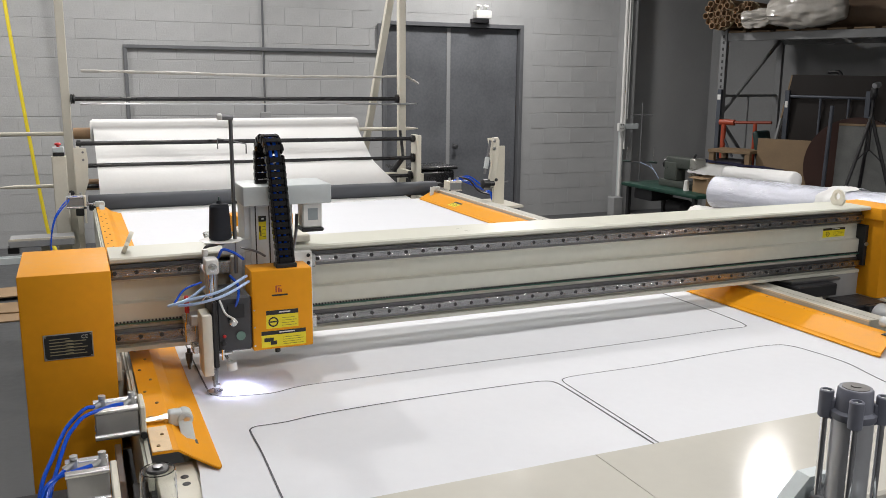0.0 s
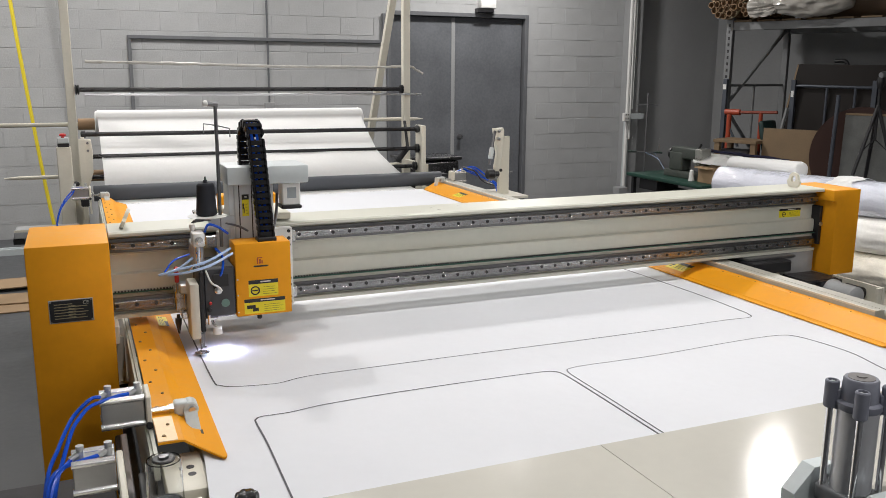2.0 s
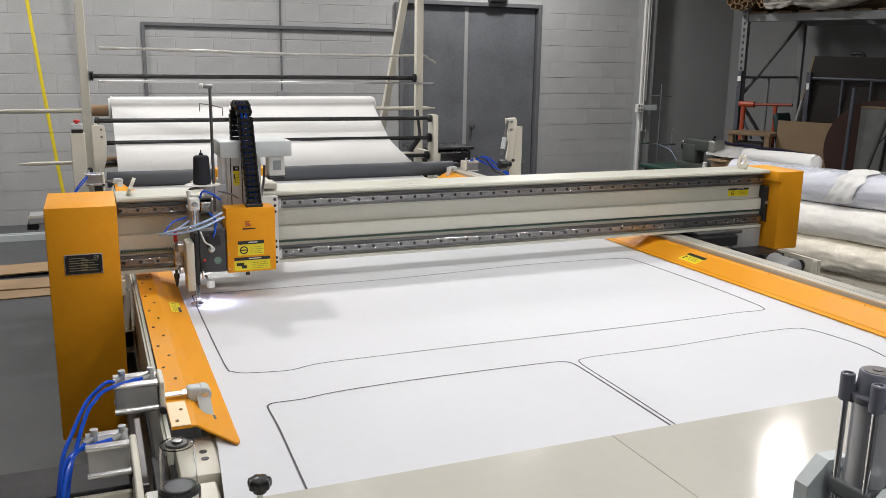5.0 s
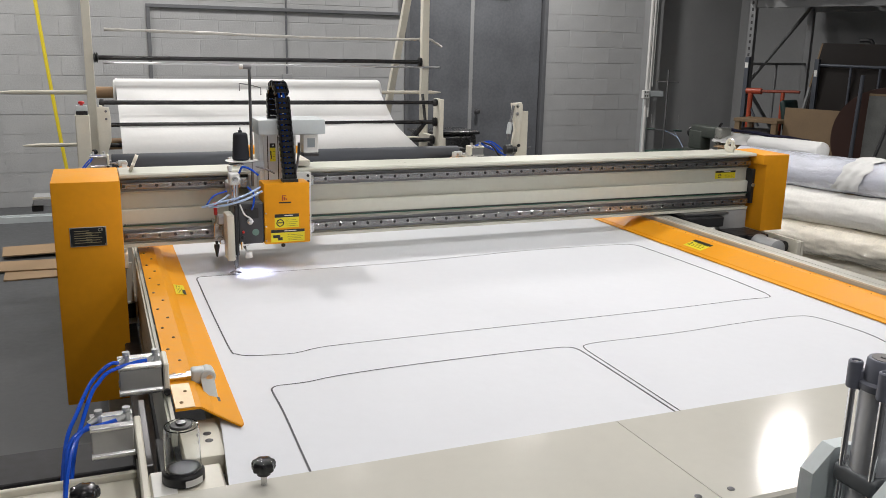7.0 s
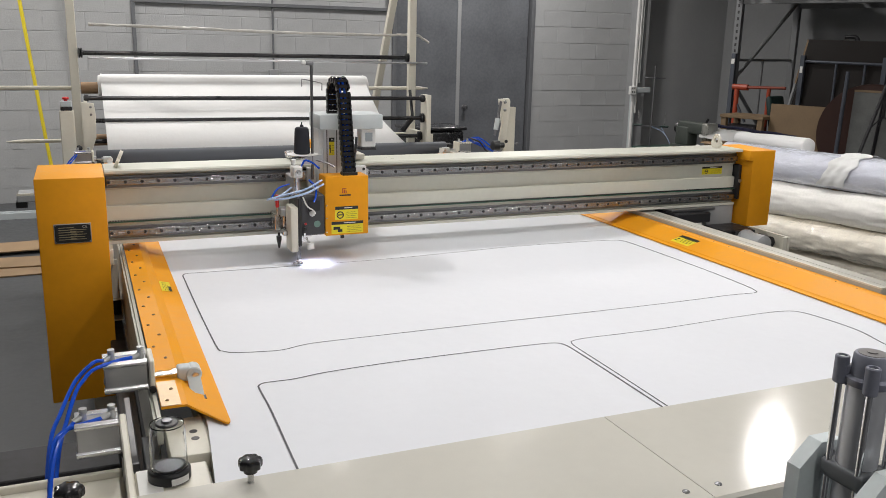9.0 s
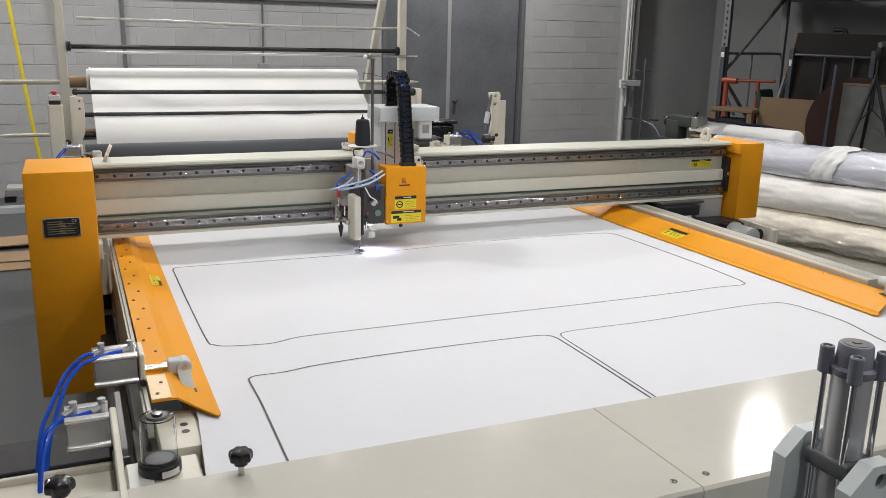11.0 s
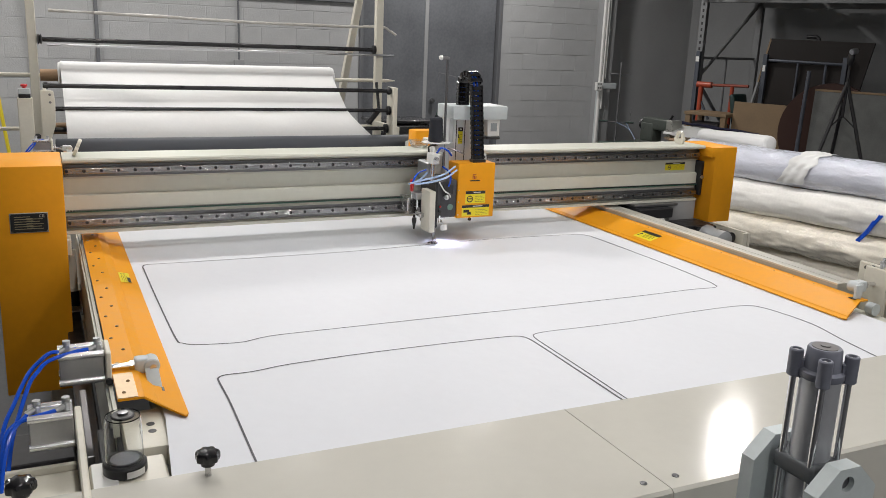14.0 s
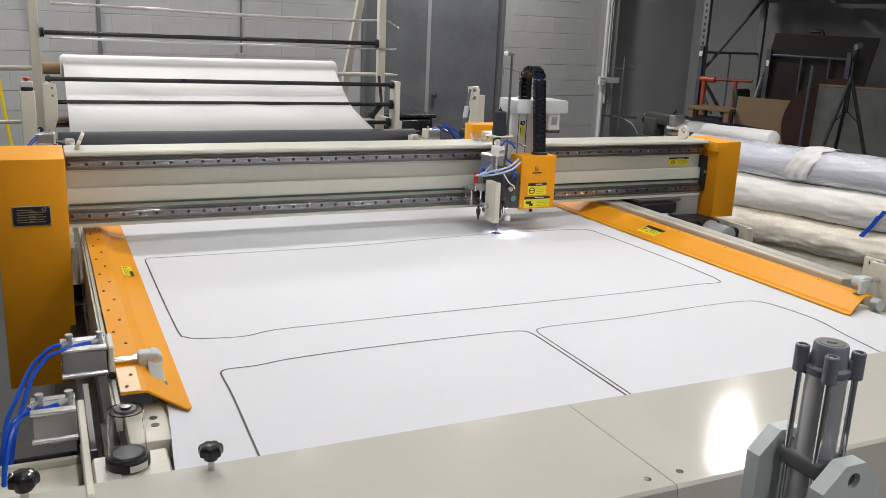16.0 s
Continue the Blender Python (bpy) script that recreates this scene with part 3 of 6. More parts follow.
part("carriage_foot", box(B(), -0.15, 0.0, -0.1, 0.12, 0.936, 0.999, 0.004), CREAM, gantry)
tb = B()
for x0, x1, z0, z1 in ((-0.026, -0.021, 0.69, 0.778), (0.018, 0.023, 0.69, 0.778), (-0.021, 0.018, 0.69, 0.695), (-0.021, 0.018, 0.773, 0.778)):
    box(tb, x0, x1, -0.01, 0.10, z0, z1)
tube_end = part("carriage_tube", tb, CREAM, gantry, "hollow square cream tube under the carriage")
# Black plate set inside to give the hollow its shade.
part("tube_shade_plate", box(B(), -0.0205, 0.0175, 0.05, 0.09, 0.6955, 0.7725), BLACK, tube_end)
part("carriage_plate", box(B(), -0.032, 0.014, 0.0, 0.012, 0.7785, 0.935, 0.002), CREAM, gantry)
# Drive unit at the far end.
part("drive_bracket", prism(B(), [(2.84, 0.80), (3.04, 0.80), (3.04, 0.90), (3.025, 0.90), (3.025, 0.81), (2.84, 0.81)], "y", -0.37, 0.08), CREAM, gantry)
part("bracket_end", box(B(), 3.0, 3.024, -0.37, -0.355, 0.811, 0.90, 0.002), CREAM, gantry)
part("drive_motor", lathe(B(), (2.91, -0.345, 0.862), (0, 1, 0), [(0, 0.03), (0.006, 0.046), (0.11, 0.046), (0.12, 0.052), (0.14, 0.052)], 22), mat("grey_motor_paint", (0.38, 0.39, 0.40), 0.45, 0.2, var=0.1), gantry)
part("motor_flange", box(B(), 2.85, 2.975, -0.204, -0.18, 0.811, 0.905, 0.003), BLACK, gantry)
part("gearbox", box(B(), 2.80, 2.985, -0.179, -0.022, 0.811, 0.905, 0.006), BLACK, gantry)
part("motor_cap", cyl(B(), (2.985, -0.30, 0.862), (2.985, -0.22, 0.862), 0.03, seg=16), BLACK, gantry)
part("guide_block", box(B(), 2.565, 2.78, -0.10, 0.10, 0.935, 0.985, 0.005), BLACK, gantry)
part("guide_plate", box(B(), 2.57, 2.84, -0.06, 0.12, 0.9855, 0.998, 0.003), DARKSTEEL, gantry)
# Lifting lugs.
def lug():
    """A thick eye plate standing on its flared foot, in the xz plane at the origin."""
    bm = B()
    ring = [2 * math.pi * i / 28 for i in range(28)]
    inner = [(0.0145 * math.cos(a), 0.038 + 0.0145 * math.sin(a)) for a in ring]
    outer = [(0.028 * math.cos(a) * (1.0 if math.sin(a) > -0.2 else 1.35), max(0.0005, 0.037 + 0.03 * math.sin(a) * (1 if math.sin(a) > 0 else 1.5))) for a in ring]
    ia, ib, oa, ob = [[bm.verts.new((p[0], yy, p[1])) for p in o] for o in (inner, outer) for yy in (-0.006, 0.006)]
    for i in range(28):
        j = (i + 1) % 28
        for q in ((ia[i], ia[j], oa[j], oa[i]), (ib[i], ib[j], ob[j], ob[i]), (ia[i], ia[j], ib[j], ib[i]), (oa[i], oa[j], ob[j], ob[i])):
            bm.faces.new(q)
    bmesh.ops.recalc_face_normals(bm, faces=bm.faces[:])
    return bm


for x, y, lean, turn in ((2.885, 0.035, 0, 90), (0.03, 0.03, 24, 84)):
    bm = lug()
    bm.transform(Matrix.Translation((x, y, 1.288)) @ Matrix.Rotation(radians(lean), 4, "Y") @ Matrix.Rotation(radians(turn), 4, "Z"))
    part("lifting_lug", bm, CREAM, gantry)


def sticker(parent, x0, x1, z0, z1, y, pict):
    """A yellow warning sticker with a black heading, a pictogram and lines of small print."""
    s = part("warning_sticker", box(B(), x0, x1, y - 0.0006, y - 0.0001, z0, z1), YELLOW, parent, "yellow warning sticker with a black heading")
    bm = B()
    h = z1 - z0
    box(bm, x0, x1, y - 0.0011, y - 0.0007, z1 - 0.24 * h, z1)
    w = x1 - x0
    cx, cz = x0 + 0.22 * w, z0 + 0.36 * h
    if pict == "ring":
        for i in range(14):
            a, b2 = 2 * math.pi * i / 14, 2 * math.pi * (i + 1) / 14
            r0, r1 = 0.2 * h, 0.28 * h
            vs = [bm.verts.new((cx + r * math.cos(t), y - 0.0009, cz + r * math.sin(t))) for r, t in ((r0, a), (r1, a), (r1, b2), (r0, b2))]
            bm.faces.new(vs)
        box(bm, cx - 0.18 * h, cx + 0.18 * h, y - 0.0011, y - 0.0007, cz - 0.03 * h, cz + 0.05 * h)
    else:
        box(bm, cx - 0.16 * w, cx + 0.05 * w, y - 0.0011, y - 0.0007, cz - 0.02 * h, cz + 0.22 * h)
        box(bm, cx - 0.02 * w, cx + 0.12 * w, y - 0.0011, y - 0.0007, cz - 0.22 * h, cz + 0.02 * h)
    part("print", bm, BLACK, s, smooth=None)
    bm = B()
    for k in range(4):
        box(bm, x0 + 0.48 * w, x0 + (0.95 - 0.07 * (k % 2)) * w, y - 0.0011, y - 0.0007, z0 + (0.12 + 0.14 * k) * h, z0 + (0.137 + 0.14 * k) * h)
    part("small_print", bm, BLACK, s, smooth=None)
    box(bm2 := B(), x0 + 0.4 * w, x0 + 0.75 * w, y - 0.0014, y - 0.0012, z1 - 0.15 * h, z1 - 0.08 * h)
    part("heading_print", bm2, WHITE, s, smooth=None)
    return s


sticker(gantry, 2.79, 2.915, 1.157, 1.196, 0.0115, "ring")

# ---- sewing head ----
head = thing("quilting_head", (0, 0, 0.93), "quilting head with orange housing, cable chain and thread stand", "sewing head")
HY = -0.250
part("carriage_plate", box(B(), 0.085, 0.332, -0.075, -0.052, 1.006, 1.275, 0.003), WHITE, head)
me = mesh_of("cap_screw", bolt(0.0058, 0.004), BLACK, 30)
for z in (1.262, 1.238, 1.215, 1.10, 1.077, 1.035, 1.018):
    shared("cap_screw", me, head, (0.320, -0.075, z), UP_Y)
for z in (1.238, 1.043):
    part("rail_carriage", box(B(), 0.05, 0.35, -0.051, -0.0265, z - 0.02, z + 0.02, 0.003), STEEL, head)
# Housing: folded sheet box, open at its back.
hs = B()
x0, x1, z0, z1 = 0.111, 0.285, 1.030, 1.263
box(hs, x0, x1, HY, -0.150, z0, z1, 0.004, 2)
housing = part("housing", hs, ORANGE, head, "orange sheet metal housing with warning stickers")
sticker(housing, 0.149, 0.242, 1.092, 1.145, HY, "ring")
sticker(housing, 0.134, 0.263, 1.037, 1.085, HY, "hand")
bm = B()
for x0, x1, z0, z1 in ((0.178, 0.182, 1.197, 1.214), (0.185, 0.190, 1.197, 1.211), (0.178, 0.195, 1.2142, 1.217), (0.192, 0.196, 1.197, 1.207)):
    box(bm, x0, x1, HY - 0.0006, HY - 0.0001, z0, z1)
part("emblem", bm, REDPAINT, housing)
part("emblem_bar", box(B(), 0.167, 0.213, HY - 0.0006, HY - 0.0001, 1.1865, 1.1915), BLACK, housing)
part("underside_knob", lathe(B(), (0.185, -0.225, 1.030), (0, 0, -1), [(0, 0.004), (0.006, 0.004), (0.007, 0.008), (0.016, 0.008), (0.018, 0.005)], 14), BLACK, head)
COLUMN = mat("light_grey_column_paint", (0.66, 0.675, 0.69), 0.4, var=0.04)
part("column", box(B(), 0.135, 0.262, -0.128, -0.03, 1.20, 1.436, 0.004), COLUMN, head)
for x in (0.150, 0.190):
    part("column_slot", box(B(), x, x + 0.0035, -0.1288, -0.1275, 1.21, 1.43), BLACK, head)
part("column_side", box(B(), 0.118, 0.134, -0.13, -0.03, 1.20, 1.436, 0.002), COLUMN, head)
sticker(head, 0.160, 0.182, 1.33, 1.40, -0.1285, "hand")
part("column_cap", box(B(), 0.108, 0.366, -0.185, -0.02, 1.437, 1.494, 0.005, 2), PALE, head, "pale grey rounded cap on the column")
servo = part("servo_motor", box(B(), 0.284, 0.344, -0.16, -0.10, 1.362, 1.4365, 0.004), WHITE, head)
part("servo_end", box(B(), 0.280, 0.348, -0.164, -0.096, 1.350, 1.362, 0.004), BLACK, servo)
part("servo_label", box(B(), 0.300, 0.330, -0.1606, -0.1601, 1.385, 1.42), GREYBLUE, servo)
part("servo_cable", tube(B(), [(0.276, -0.12, 1.40), (0.272, -0.12, 1.34), (0.262, -0.11, 1.28), (0.25, -0.10, 1.25)], 0.005), DARKSTEEL, servo)
part("rear_housing", box(B(), 0.160, 0.372, 0.33, 0.42, 1.06, 1.332, 0.004, 2), ORANGE, head, "orange drive housing behind the beam")
part("rear_arm", box(B(), 0.20, 0.36, 0.145, 0.329, 1.15, 1.25, 0.004), CREAM, head)
part("top_bridge", box(B(), 0.14, 0.34, -0.029, 0.20, 1.295, 1.318, 0.003), CREAM, head)
part("bridge_leg", box(B(), 0.20, 0.34, 0.145, 0.20, 1.2505, 1.2945, 0.002), CREAM, head)
# Thread stand.
stand = part("thread_mast", cyl(B(), (0.087, -0.15, 1.24), (0.087, -0.15, 1.686), 0.0055, seg=12), DARKSTEEL, head, "thin grey metal thread mast")
part("cross_arm", tube(B(), [(0.049, -0.15, 1.60), (0.049, -0.15, 1.628), (0.087, -0.15, 1.622), (0.128, -0.15, 1.612), (0.128, -0.15, 1.585)], 0.002, 6, smooth=False), DARKSTEEL, stand)
part("eyelet_holder", cyl(B(), (0.064, -0.15, 1.688), (0.094, -0.15, 1.686), 0.008, seg=12), DARKSTEEL, stand)
part("eyelet", lathe(B(), (0.050, -0.15, 1.689), (1, 0, 0), [(0, 0.007), (0.004, 0.0095), (0.012, 0.0095), (0.014, 0.007)], 14), WHITE, stand)
part("cone_tray", lathe(B(), (0.048, -0.15, 1.338), (0, 0, 1), [(0, 0.02), (0.001, 0.058), (0.003, 0.061), (0.004, 0.058)], 28), WHITE, head, "white round tray under the thread cone")
part("tray_stay", box(B(), 0.05, 0.13, -0.155, -0.145, 1.300, 1.3375), ALU, head)
prof = [(0, 0.026), (0.004, 0.0315)] + [(0.006 + 0.0035 * k, 0.0318 - 0.0002 * k + (0.0006 if k % 2 else 0)) for k in range(27)] + [(0.102, 0.022), (0.104, 0.008), (0.112, 0.006)]
part("thread_cone", lathe(B(), (0.046, -0.15, 1.3425), (0, 0, 1), prof, 24), mat("black_thread", (0.02, 0.022, 0.03), 0.85, var=0.25, scale=40), head, "cone of black thread")
part("cone_pin", cyl(B(), (0.046, -0.15, 1.45), (0.046, -0.15, 1.465), 0.0025, seg=8), DARKGREEN, head)
# Cable chain, an upright loop.
link = B()
for s in (-1, 1):
    box(link, s * 0.0255 - 0.005, s * 0.0255 + 0.005, -0.013, 0.013, -0.0122, 0.0122, 0.003)
box(link, -0.0215, 0.0215, 0.008, 0.012, -0.0096, 0.0096, 0.001)
box(link, -0.0215, 0.0215, -0.012, -0.008, -0.0076, 0.0076, 0.001)
for s in (-1, 1):
    box(link, s * 0.0305 - 0.0015, s * 0.0305 + 0.0015, -0.011, 0.011, -0.0085, 0.0040, 0.001)
bmesh.ops.scale(link, vec=(0.84, 1, 1), verts=link.verts)
me = mesh_of("chain_link", link, KNOB, 30)
chain = part("cable_chain", box(B(), 0.186, 0.246, -0.235, -0.195, 1.262, 1.275, 0.002), BLACK, head, "black plastic cable chain looped upwards with blue hoses inside")
R = 0.048
line = [(0.217 - 0.0015 * k, -0.21, 1.284 + 0.0205 * k, 0) for k in range(15)]
zt = line[-1][2] + 0.008
for k in range(1, 7):
    a = math.pi * k / 7
    line.append((0.196 - 0.002 * k, -0.21 + R - R * math.cos(a), zt + R * math.sin(a), a))
line += [(0.182, -0.21 + 2 * R, zt - 0.0205 * k, math.pi) for k in range(0, 5)]
for x, y, z, a in line:
    shared("chain_link", me, chain, (x, y, z), Matrix.Rotation(-a, 4, "X"))
for dx, m2 in ((-0.010, BLUE), (0.006, BLUE), (0.014, BLACK)):
    part("cable", tube(B(), [(x + dx, y, z) for x, y, z, a in line[::2]], 0.0045, 6, 3), m2, chain)
# Needle side.
part("gear_case", box(B(), 0.012, 0.1095, -0.248, -0.08, 1.036, 1.195, 0.006), mat("dark_grey_casting", (0.065, 0.065, 0.07), 0.45, 0.3, var=0.15), head, "dark grey gear case")
part("badge", cyl(B(), (0.076, -0.2562, 1.082), (0.076, -0.2551, 1.082), 0.013, seg=18), mat("green_badge", (0.16, 0.26, 0.22), 0.35, 0.4), head, "green oval badge")
part("red_indicator", lathe(B(), (0.030, -0.255, 1.085), (0, -1, 0), [(0, 0.005), (0.003, 0.005), (0.005, 0.003)], 12), RED, head)
part("inspection_lid", box(B(), 0.040, 0.088, -0.2575, -0.2552, 1.135, 1.175, 0.001), BLACK, head)
part("knurled_screw", lathe(B(), (0.026, -0.255, 1.066), (0, -1, 0), [(0, 0.007), (0.010, 0.007), (0.012, 0.004)], 12), BLACK, head)
cl = part("lamp_clamp", box(B(), 0.010, 0.050, -0.268, -0.256, 1.034, 1.042, 0.002), CHROME, head)
part("clamp_screw", cyl(B(), (0.022, -0.270, 1.022), (0.022, -0.270, 1.052), 0.004, seg=10), CHROME, cl)
for x, z in ((0.116, 1.045), (0.116, 1.10), (0.116, 1.15)):
    part("housing_screw", lathe(B(), (x, HY, z), (0, -1, 0), [(0, 0.0028), (0.0012, 0.0026)], 10), STEEL, housing)
part("clear_tray", lathe(B(), (0.075, 0.09, 1.29), (0, 0, 1), [(0, 0.03), (0.002, 0.038), (0.03, 0.046), (0.030, 0.044), (0.004, 0.036)], 20), clear("frosted_tray", (0.85, 0.86, 0.84), 0.25), head, "small clear plastic tray")
part("thread_hook", tube(B(), [(0.0, -0.2, 1.335), (0.03, -0.16, 1.332), (0.09, -0.15, 1.318), (0.14, -0.17, 1.305), (0.165, -0.19, 1.292)], 0.0035), DARKSTEEL, head)
part("tension_post", lathe(B(), (-0.012, -0.25, 1.315), (0, 0, 1), [(0, 0.006), (0.012, 0.009), (0.02, 0.009), (0.022, 0.003)], 12), WHITE, head)
part("thread_guide", tube(B(), [(-0.028, -0.26, 1.19), (-0.034, -0.29, 1.20), (-0.02, -0.30, 1.215), (0.0, -0.28, 1.20), (0.004, -0.26, 1.18)], 0.002), CHROME, head)
part("needle_cover", box(B(), -0.034, -0.006, -0.29, -0.20, 0.984, 1.158, 0.005, 2), CREAM, head, "cream needle bar cover")
part("cover_back", box(B(), -0.003, 0.011, -0.275, -0.12, 1.0, 1.19, 0.003), BLACK, head)
part("needle_bar", lathe(B(), (-0.004, -0.267, 0.995), (0, 0, -1), [(0, 0.006), (0.03, 0.006), (0.031, 0.004), (0.048, 0.004), (0.05, 0.0015), (0.066, 0.001)], 12), DARKSTEEL, head)
part("foot_rod", cyl(B(), (0.008, -0.258, 1.03), (0.002, -0.262, 0.945), 0.004, seg=10), DARKSTEEL, head)
foot = B()
lathe(foot, (-0.003, -0.267, 0.932), (0, 0, 1), [(0, 0.012), (0.001, 0.022), (0.004, 0.023), (0.008, 0.012), (0.010, 0.006)], 20)
box(foot, -0.006, 0.012, -0.27, -0.256, 0.94, 0.952, 0.002)
part("presser_foot", foot, CHROME, head, "bright presser foot")
part("tension_block", box(B(), -0.012, 0.024, -0.25, -0.19, 1.262, 1.305, 0.006, 2), WHITE, head)
part("tension_disc", lathe(B(), (0.006, -0.25, 1.283), (0, -1, 0), [(0, 0.012), (0.004, 0.012), (0.005, 0.006), (0.012, 0.006)], 16), STEEL, head)
part("top_slide", box(B(), -0.008, 0.026, -0.20, -0.09, 1.19, 1.2615, 0.004), ALU, head)
part("slide_stem", cyl(B(), (0.006, -0.215, 1.19), (0.006, -0.215, 1.262), 0.008, seg=14), CHROME, head)
part("valve_block", box(B(), -0.052, -0.012, -0.19, -0.13, 1.105, 1.135, 0.003), ALU, head)
part("valve_screw", cyl(B(), (-0.032, -0.16, 1.06), (-0.032, -0.16, 1.105), 0.005, seg=10), CHROME, head)
part("guide_arm", box(B(), -0.055, -0.036, -0.245, -0.19, 1.040, 1.060, 0.003), STEEL, head)
part("slide_block", box(B(), -0.06, -0.012, -0.12, -0.0265, 1.03, 1.10, 0.003), STEEL, head)
part("red_valve", box(B(), -0.062, -0.050, -0.16, -0.14, 1.135, 1.185, 0.003), RED, head)
part("valve_stem", cyl(B(), (-0.054, -0.15, 1.10), (-0.054, -0.15, 1.146), 0.006, seg=10), STEEL, head)
part("pointed_nozzle", lathe(B(), (-0.062, -0.20, 1.045), (0, 0, -1), [(0, 0.005), (0.012, 0.005), (0.013, 0.010), (0.026, 0.010), (0.062, 0.003)], 12), BLACK, head)
part("take_up_lever", tube(B(), [(0.02, -0.26, 1.19), (0.03, -0.29, 1.16), (0.05, -0.295, 1.145), (0.062, -0.285, 1.13)], 0.003), WHITE, head)
part("dial", lathe(B(), (0.055, -0.255, 1.125), (0, -1, 0), [(0, 0.011), (0.01, 0.011), (0.012, 0.006), (0.02, 0.006)], 16), STEEL, head)
lampb = part("work_lamp", lathe(B(), (0.046, -0.262, 1.0), (0.12, 0, -1), [(-0.012, 0.006), (-0.01, 0.014), (0.012, 0.015), (0.0121, 0.0135), (0.0, 0.0125)], 18), WHITE, head, "small white work lamp beside the needle, lit")
part("lamp_bracket", tube(B(), [(0.03, -0.25, 1.04), (0.036, -0.262, 1.02), (0.046, -0.262, 1.012)], 0.004, 6), STEEL, head)
part("lamp_glass", cyl(B(), (0.0463, -0.262, 0.9995), (0.0465, -0.262, 0.998), 0.0115, seg=16), glow("lamp_glow", (0.66, 0.70, 1.0), 330.0), lampb)
# Air hoses.
for pts, r, m2 in (
    ([(-0.01, -0.2, 1.22), (-0.06, -0.23, 1.195), (-0.115, -0.26, 1.188), (-0.06, -0.28, 1.205), (0.02, -0.29, 1.225), (0.10, -0.24, 1.25)], 0.004, PALEBLUE),
    ([(-0.09, -0.26, 1.186), (-0.04, -0.29, 1.196), (0.03, -0.30, 1.215), (0.105, -0.245, 1.235)], 0.004, PALEBLUE),
    ([(-0.02, -0.21, 1.235), (-0.07, -0.24, 1.225), (-0.10, -0.26, 1.195)], 0.003, BLUE),
    ([(0.03, -0.2, 1.30), (0.04, -0.22, 1.325), (0.07, -0.22, 1.315), (0.10, -0.2, 1.29)], 0.004, BLUE),
    ([(0.06, -0.2, 1.245), (0.075, -0.24, 1.225), (0.07, -0.26, 1.19), (0.06, -0.25, 1.16)], 0.004, BLUE),
    ([(0.0, -0.19, 1.30), (-0.005, -0.2, 1.33), (0.03, -0.19, 1.335)], 0.004, BLACK),
):
    part("air_hose", tube(B(), pts, r), m2, head)

# ---- fabric feed stand behind the bed ----
def dowel(p0, p1, r, m2, parent, name="rod", seg=14, label=""):
    return part(name, cyl(B(), p0, p1, r, seg=seg), m2, parent, label)


stand2 = thing("feed_stand", (1.2, 3.4, 0), "cream steel feed stand with black spreader bars", "feed stand")
for x0, x1 in ((-0.125, -0.065), (2.455, 2.515)):
    part("post", box(B(), x0, x1, 3.34, 3.40, 0, 3.1, 0.004), CREAM, stand2)
    xm = (x0 + x1) / 2
    part("rear_leg", prism(B(), [(3.40, 2.95), (3.40, 2.85), (4.95, 0.0), (5.02, 0.0)], "x", xm - 0.028, xm + 0.028), CREAM, stand2)
    part("foot_bar", box(B(), x0, x1, 3.4, 4.96, 0.0, 0.06, 0.003), CREAM, stand2)
part("cross_bar", box(B(), -0.064, 2.454, 3.35, 3.39, 0.25, 0.31, 0.003), CREAM, stand2)
fl = [(0, 0.018), (0.006, 0.036), (0.012, 0.036), (0.016, 0.026), (0.022, 0.036), (0.028, 0.036), (0.034, 0.016)]
bar = dowel((-0.05, 3.325, 1.642), (2.44, 3.325, 1.642), 0.0165, BLACKROD, stand2, "spreader_bar", label="black spreader bar with end collars")
for x in (-0.064, 2.412):
    part("collar", lathe(B(), (x, 3.325, 1.642), (1, 0, 0), fl, 18), BLACK, bar)
dowel((0.0, 3.31, 1.607), (2.60, 3.31, 1.600), 0.009, ALU, stand2, "thin_rod", 12)
dowel((-0.05, 2.9, 1.352), (2.40, 2.9, 1.342), 0.0155, BLACKROD, stand2, "spreader_bar")
dowel((0.0, 2.9, 1.200), (2.40, 2.9, 1.190), 0.0155, BLACKROD, stand2, "spreader_bar")
dowel((-0.02, 2.95, 1.055), (2.42, 2.95, 1.045), 0.0155, BLACKROD, stand2, "spreader_bar")
for z in (1.190, 1.045):
    part("collar", lathe(B(), (2.385, 2.9 if z > 1.1 else 2.95, z), (1, 0, 0), fl, 18), BLACK, stand2)
dowel((-0.045, 2.9, 1.353), (-0.02, 2.9, 1.353), 0.024, BLACK, stand2, "collar")
part("end_ball", lathe(B(), (2.378, 2.9, 1.342), (1, 0, 0), [(0, 0.008), (0.006, 0.022), (0.018, 0.030), (0.032, 0.030), (0.044, 0.022), (0.05, 0.008)], 18), BLACK, stand2)
dowel((2.335, 2.93, 1.195), (2.255, 2.95, 1.085), 0.022, BLACKROD, stand2, "tension_arm", 12)
dowel((2.335, 2.93, 1.195), (2.335, 3.0, 1.40), 0.012, BLACKROD, stand2, "arm_rod", 10)
part("side_plate", prism(B(), [(2.84, 0.0), (2.98, 0.0), (2.98, 1.37), (2.84, 1.37)], "x", 2.42, 2.455, 0.003), CREAM, stand2)
for y in (2.9,):
    part("spacer", box(B(), 2.456, 2.50, 2.9, 3.345, 1.0, 1.06), CREAM, stand2)
sp = [(2.84, 0.95), (2.93, 0.95), (2.98, 1.05), (2.99, 1.3), (2.97, 1.335), (2.86, 1.335), (2.84, 1.30)]
part("side_plate", prism(B(), sp, "x", -0.052, -0.03, 0.003), CREAM, stand2)
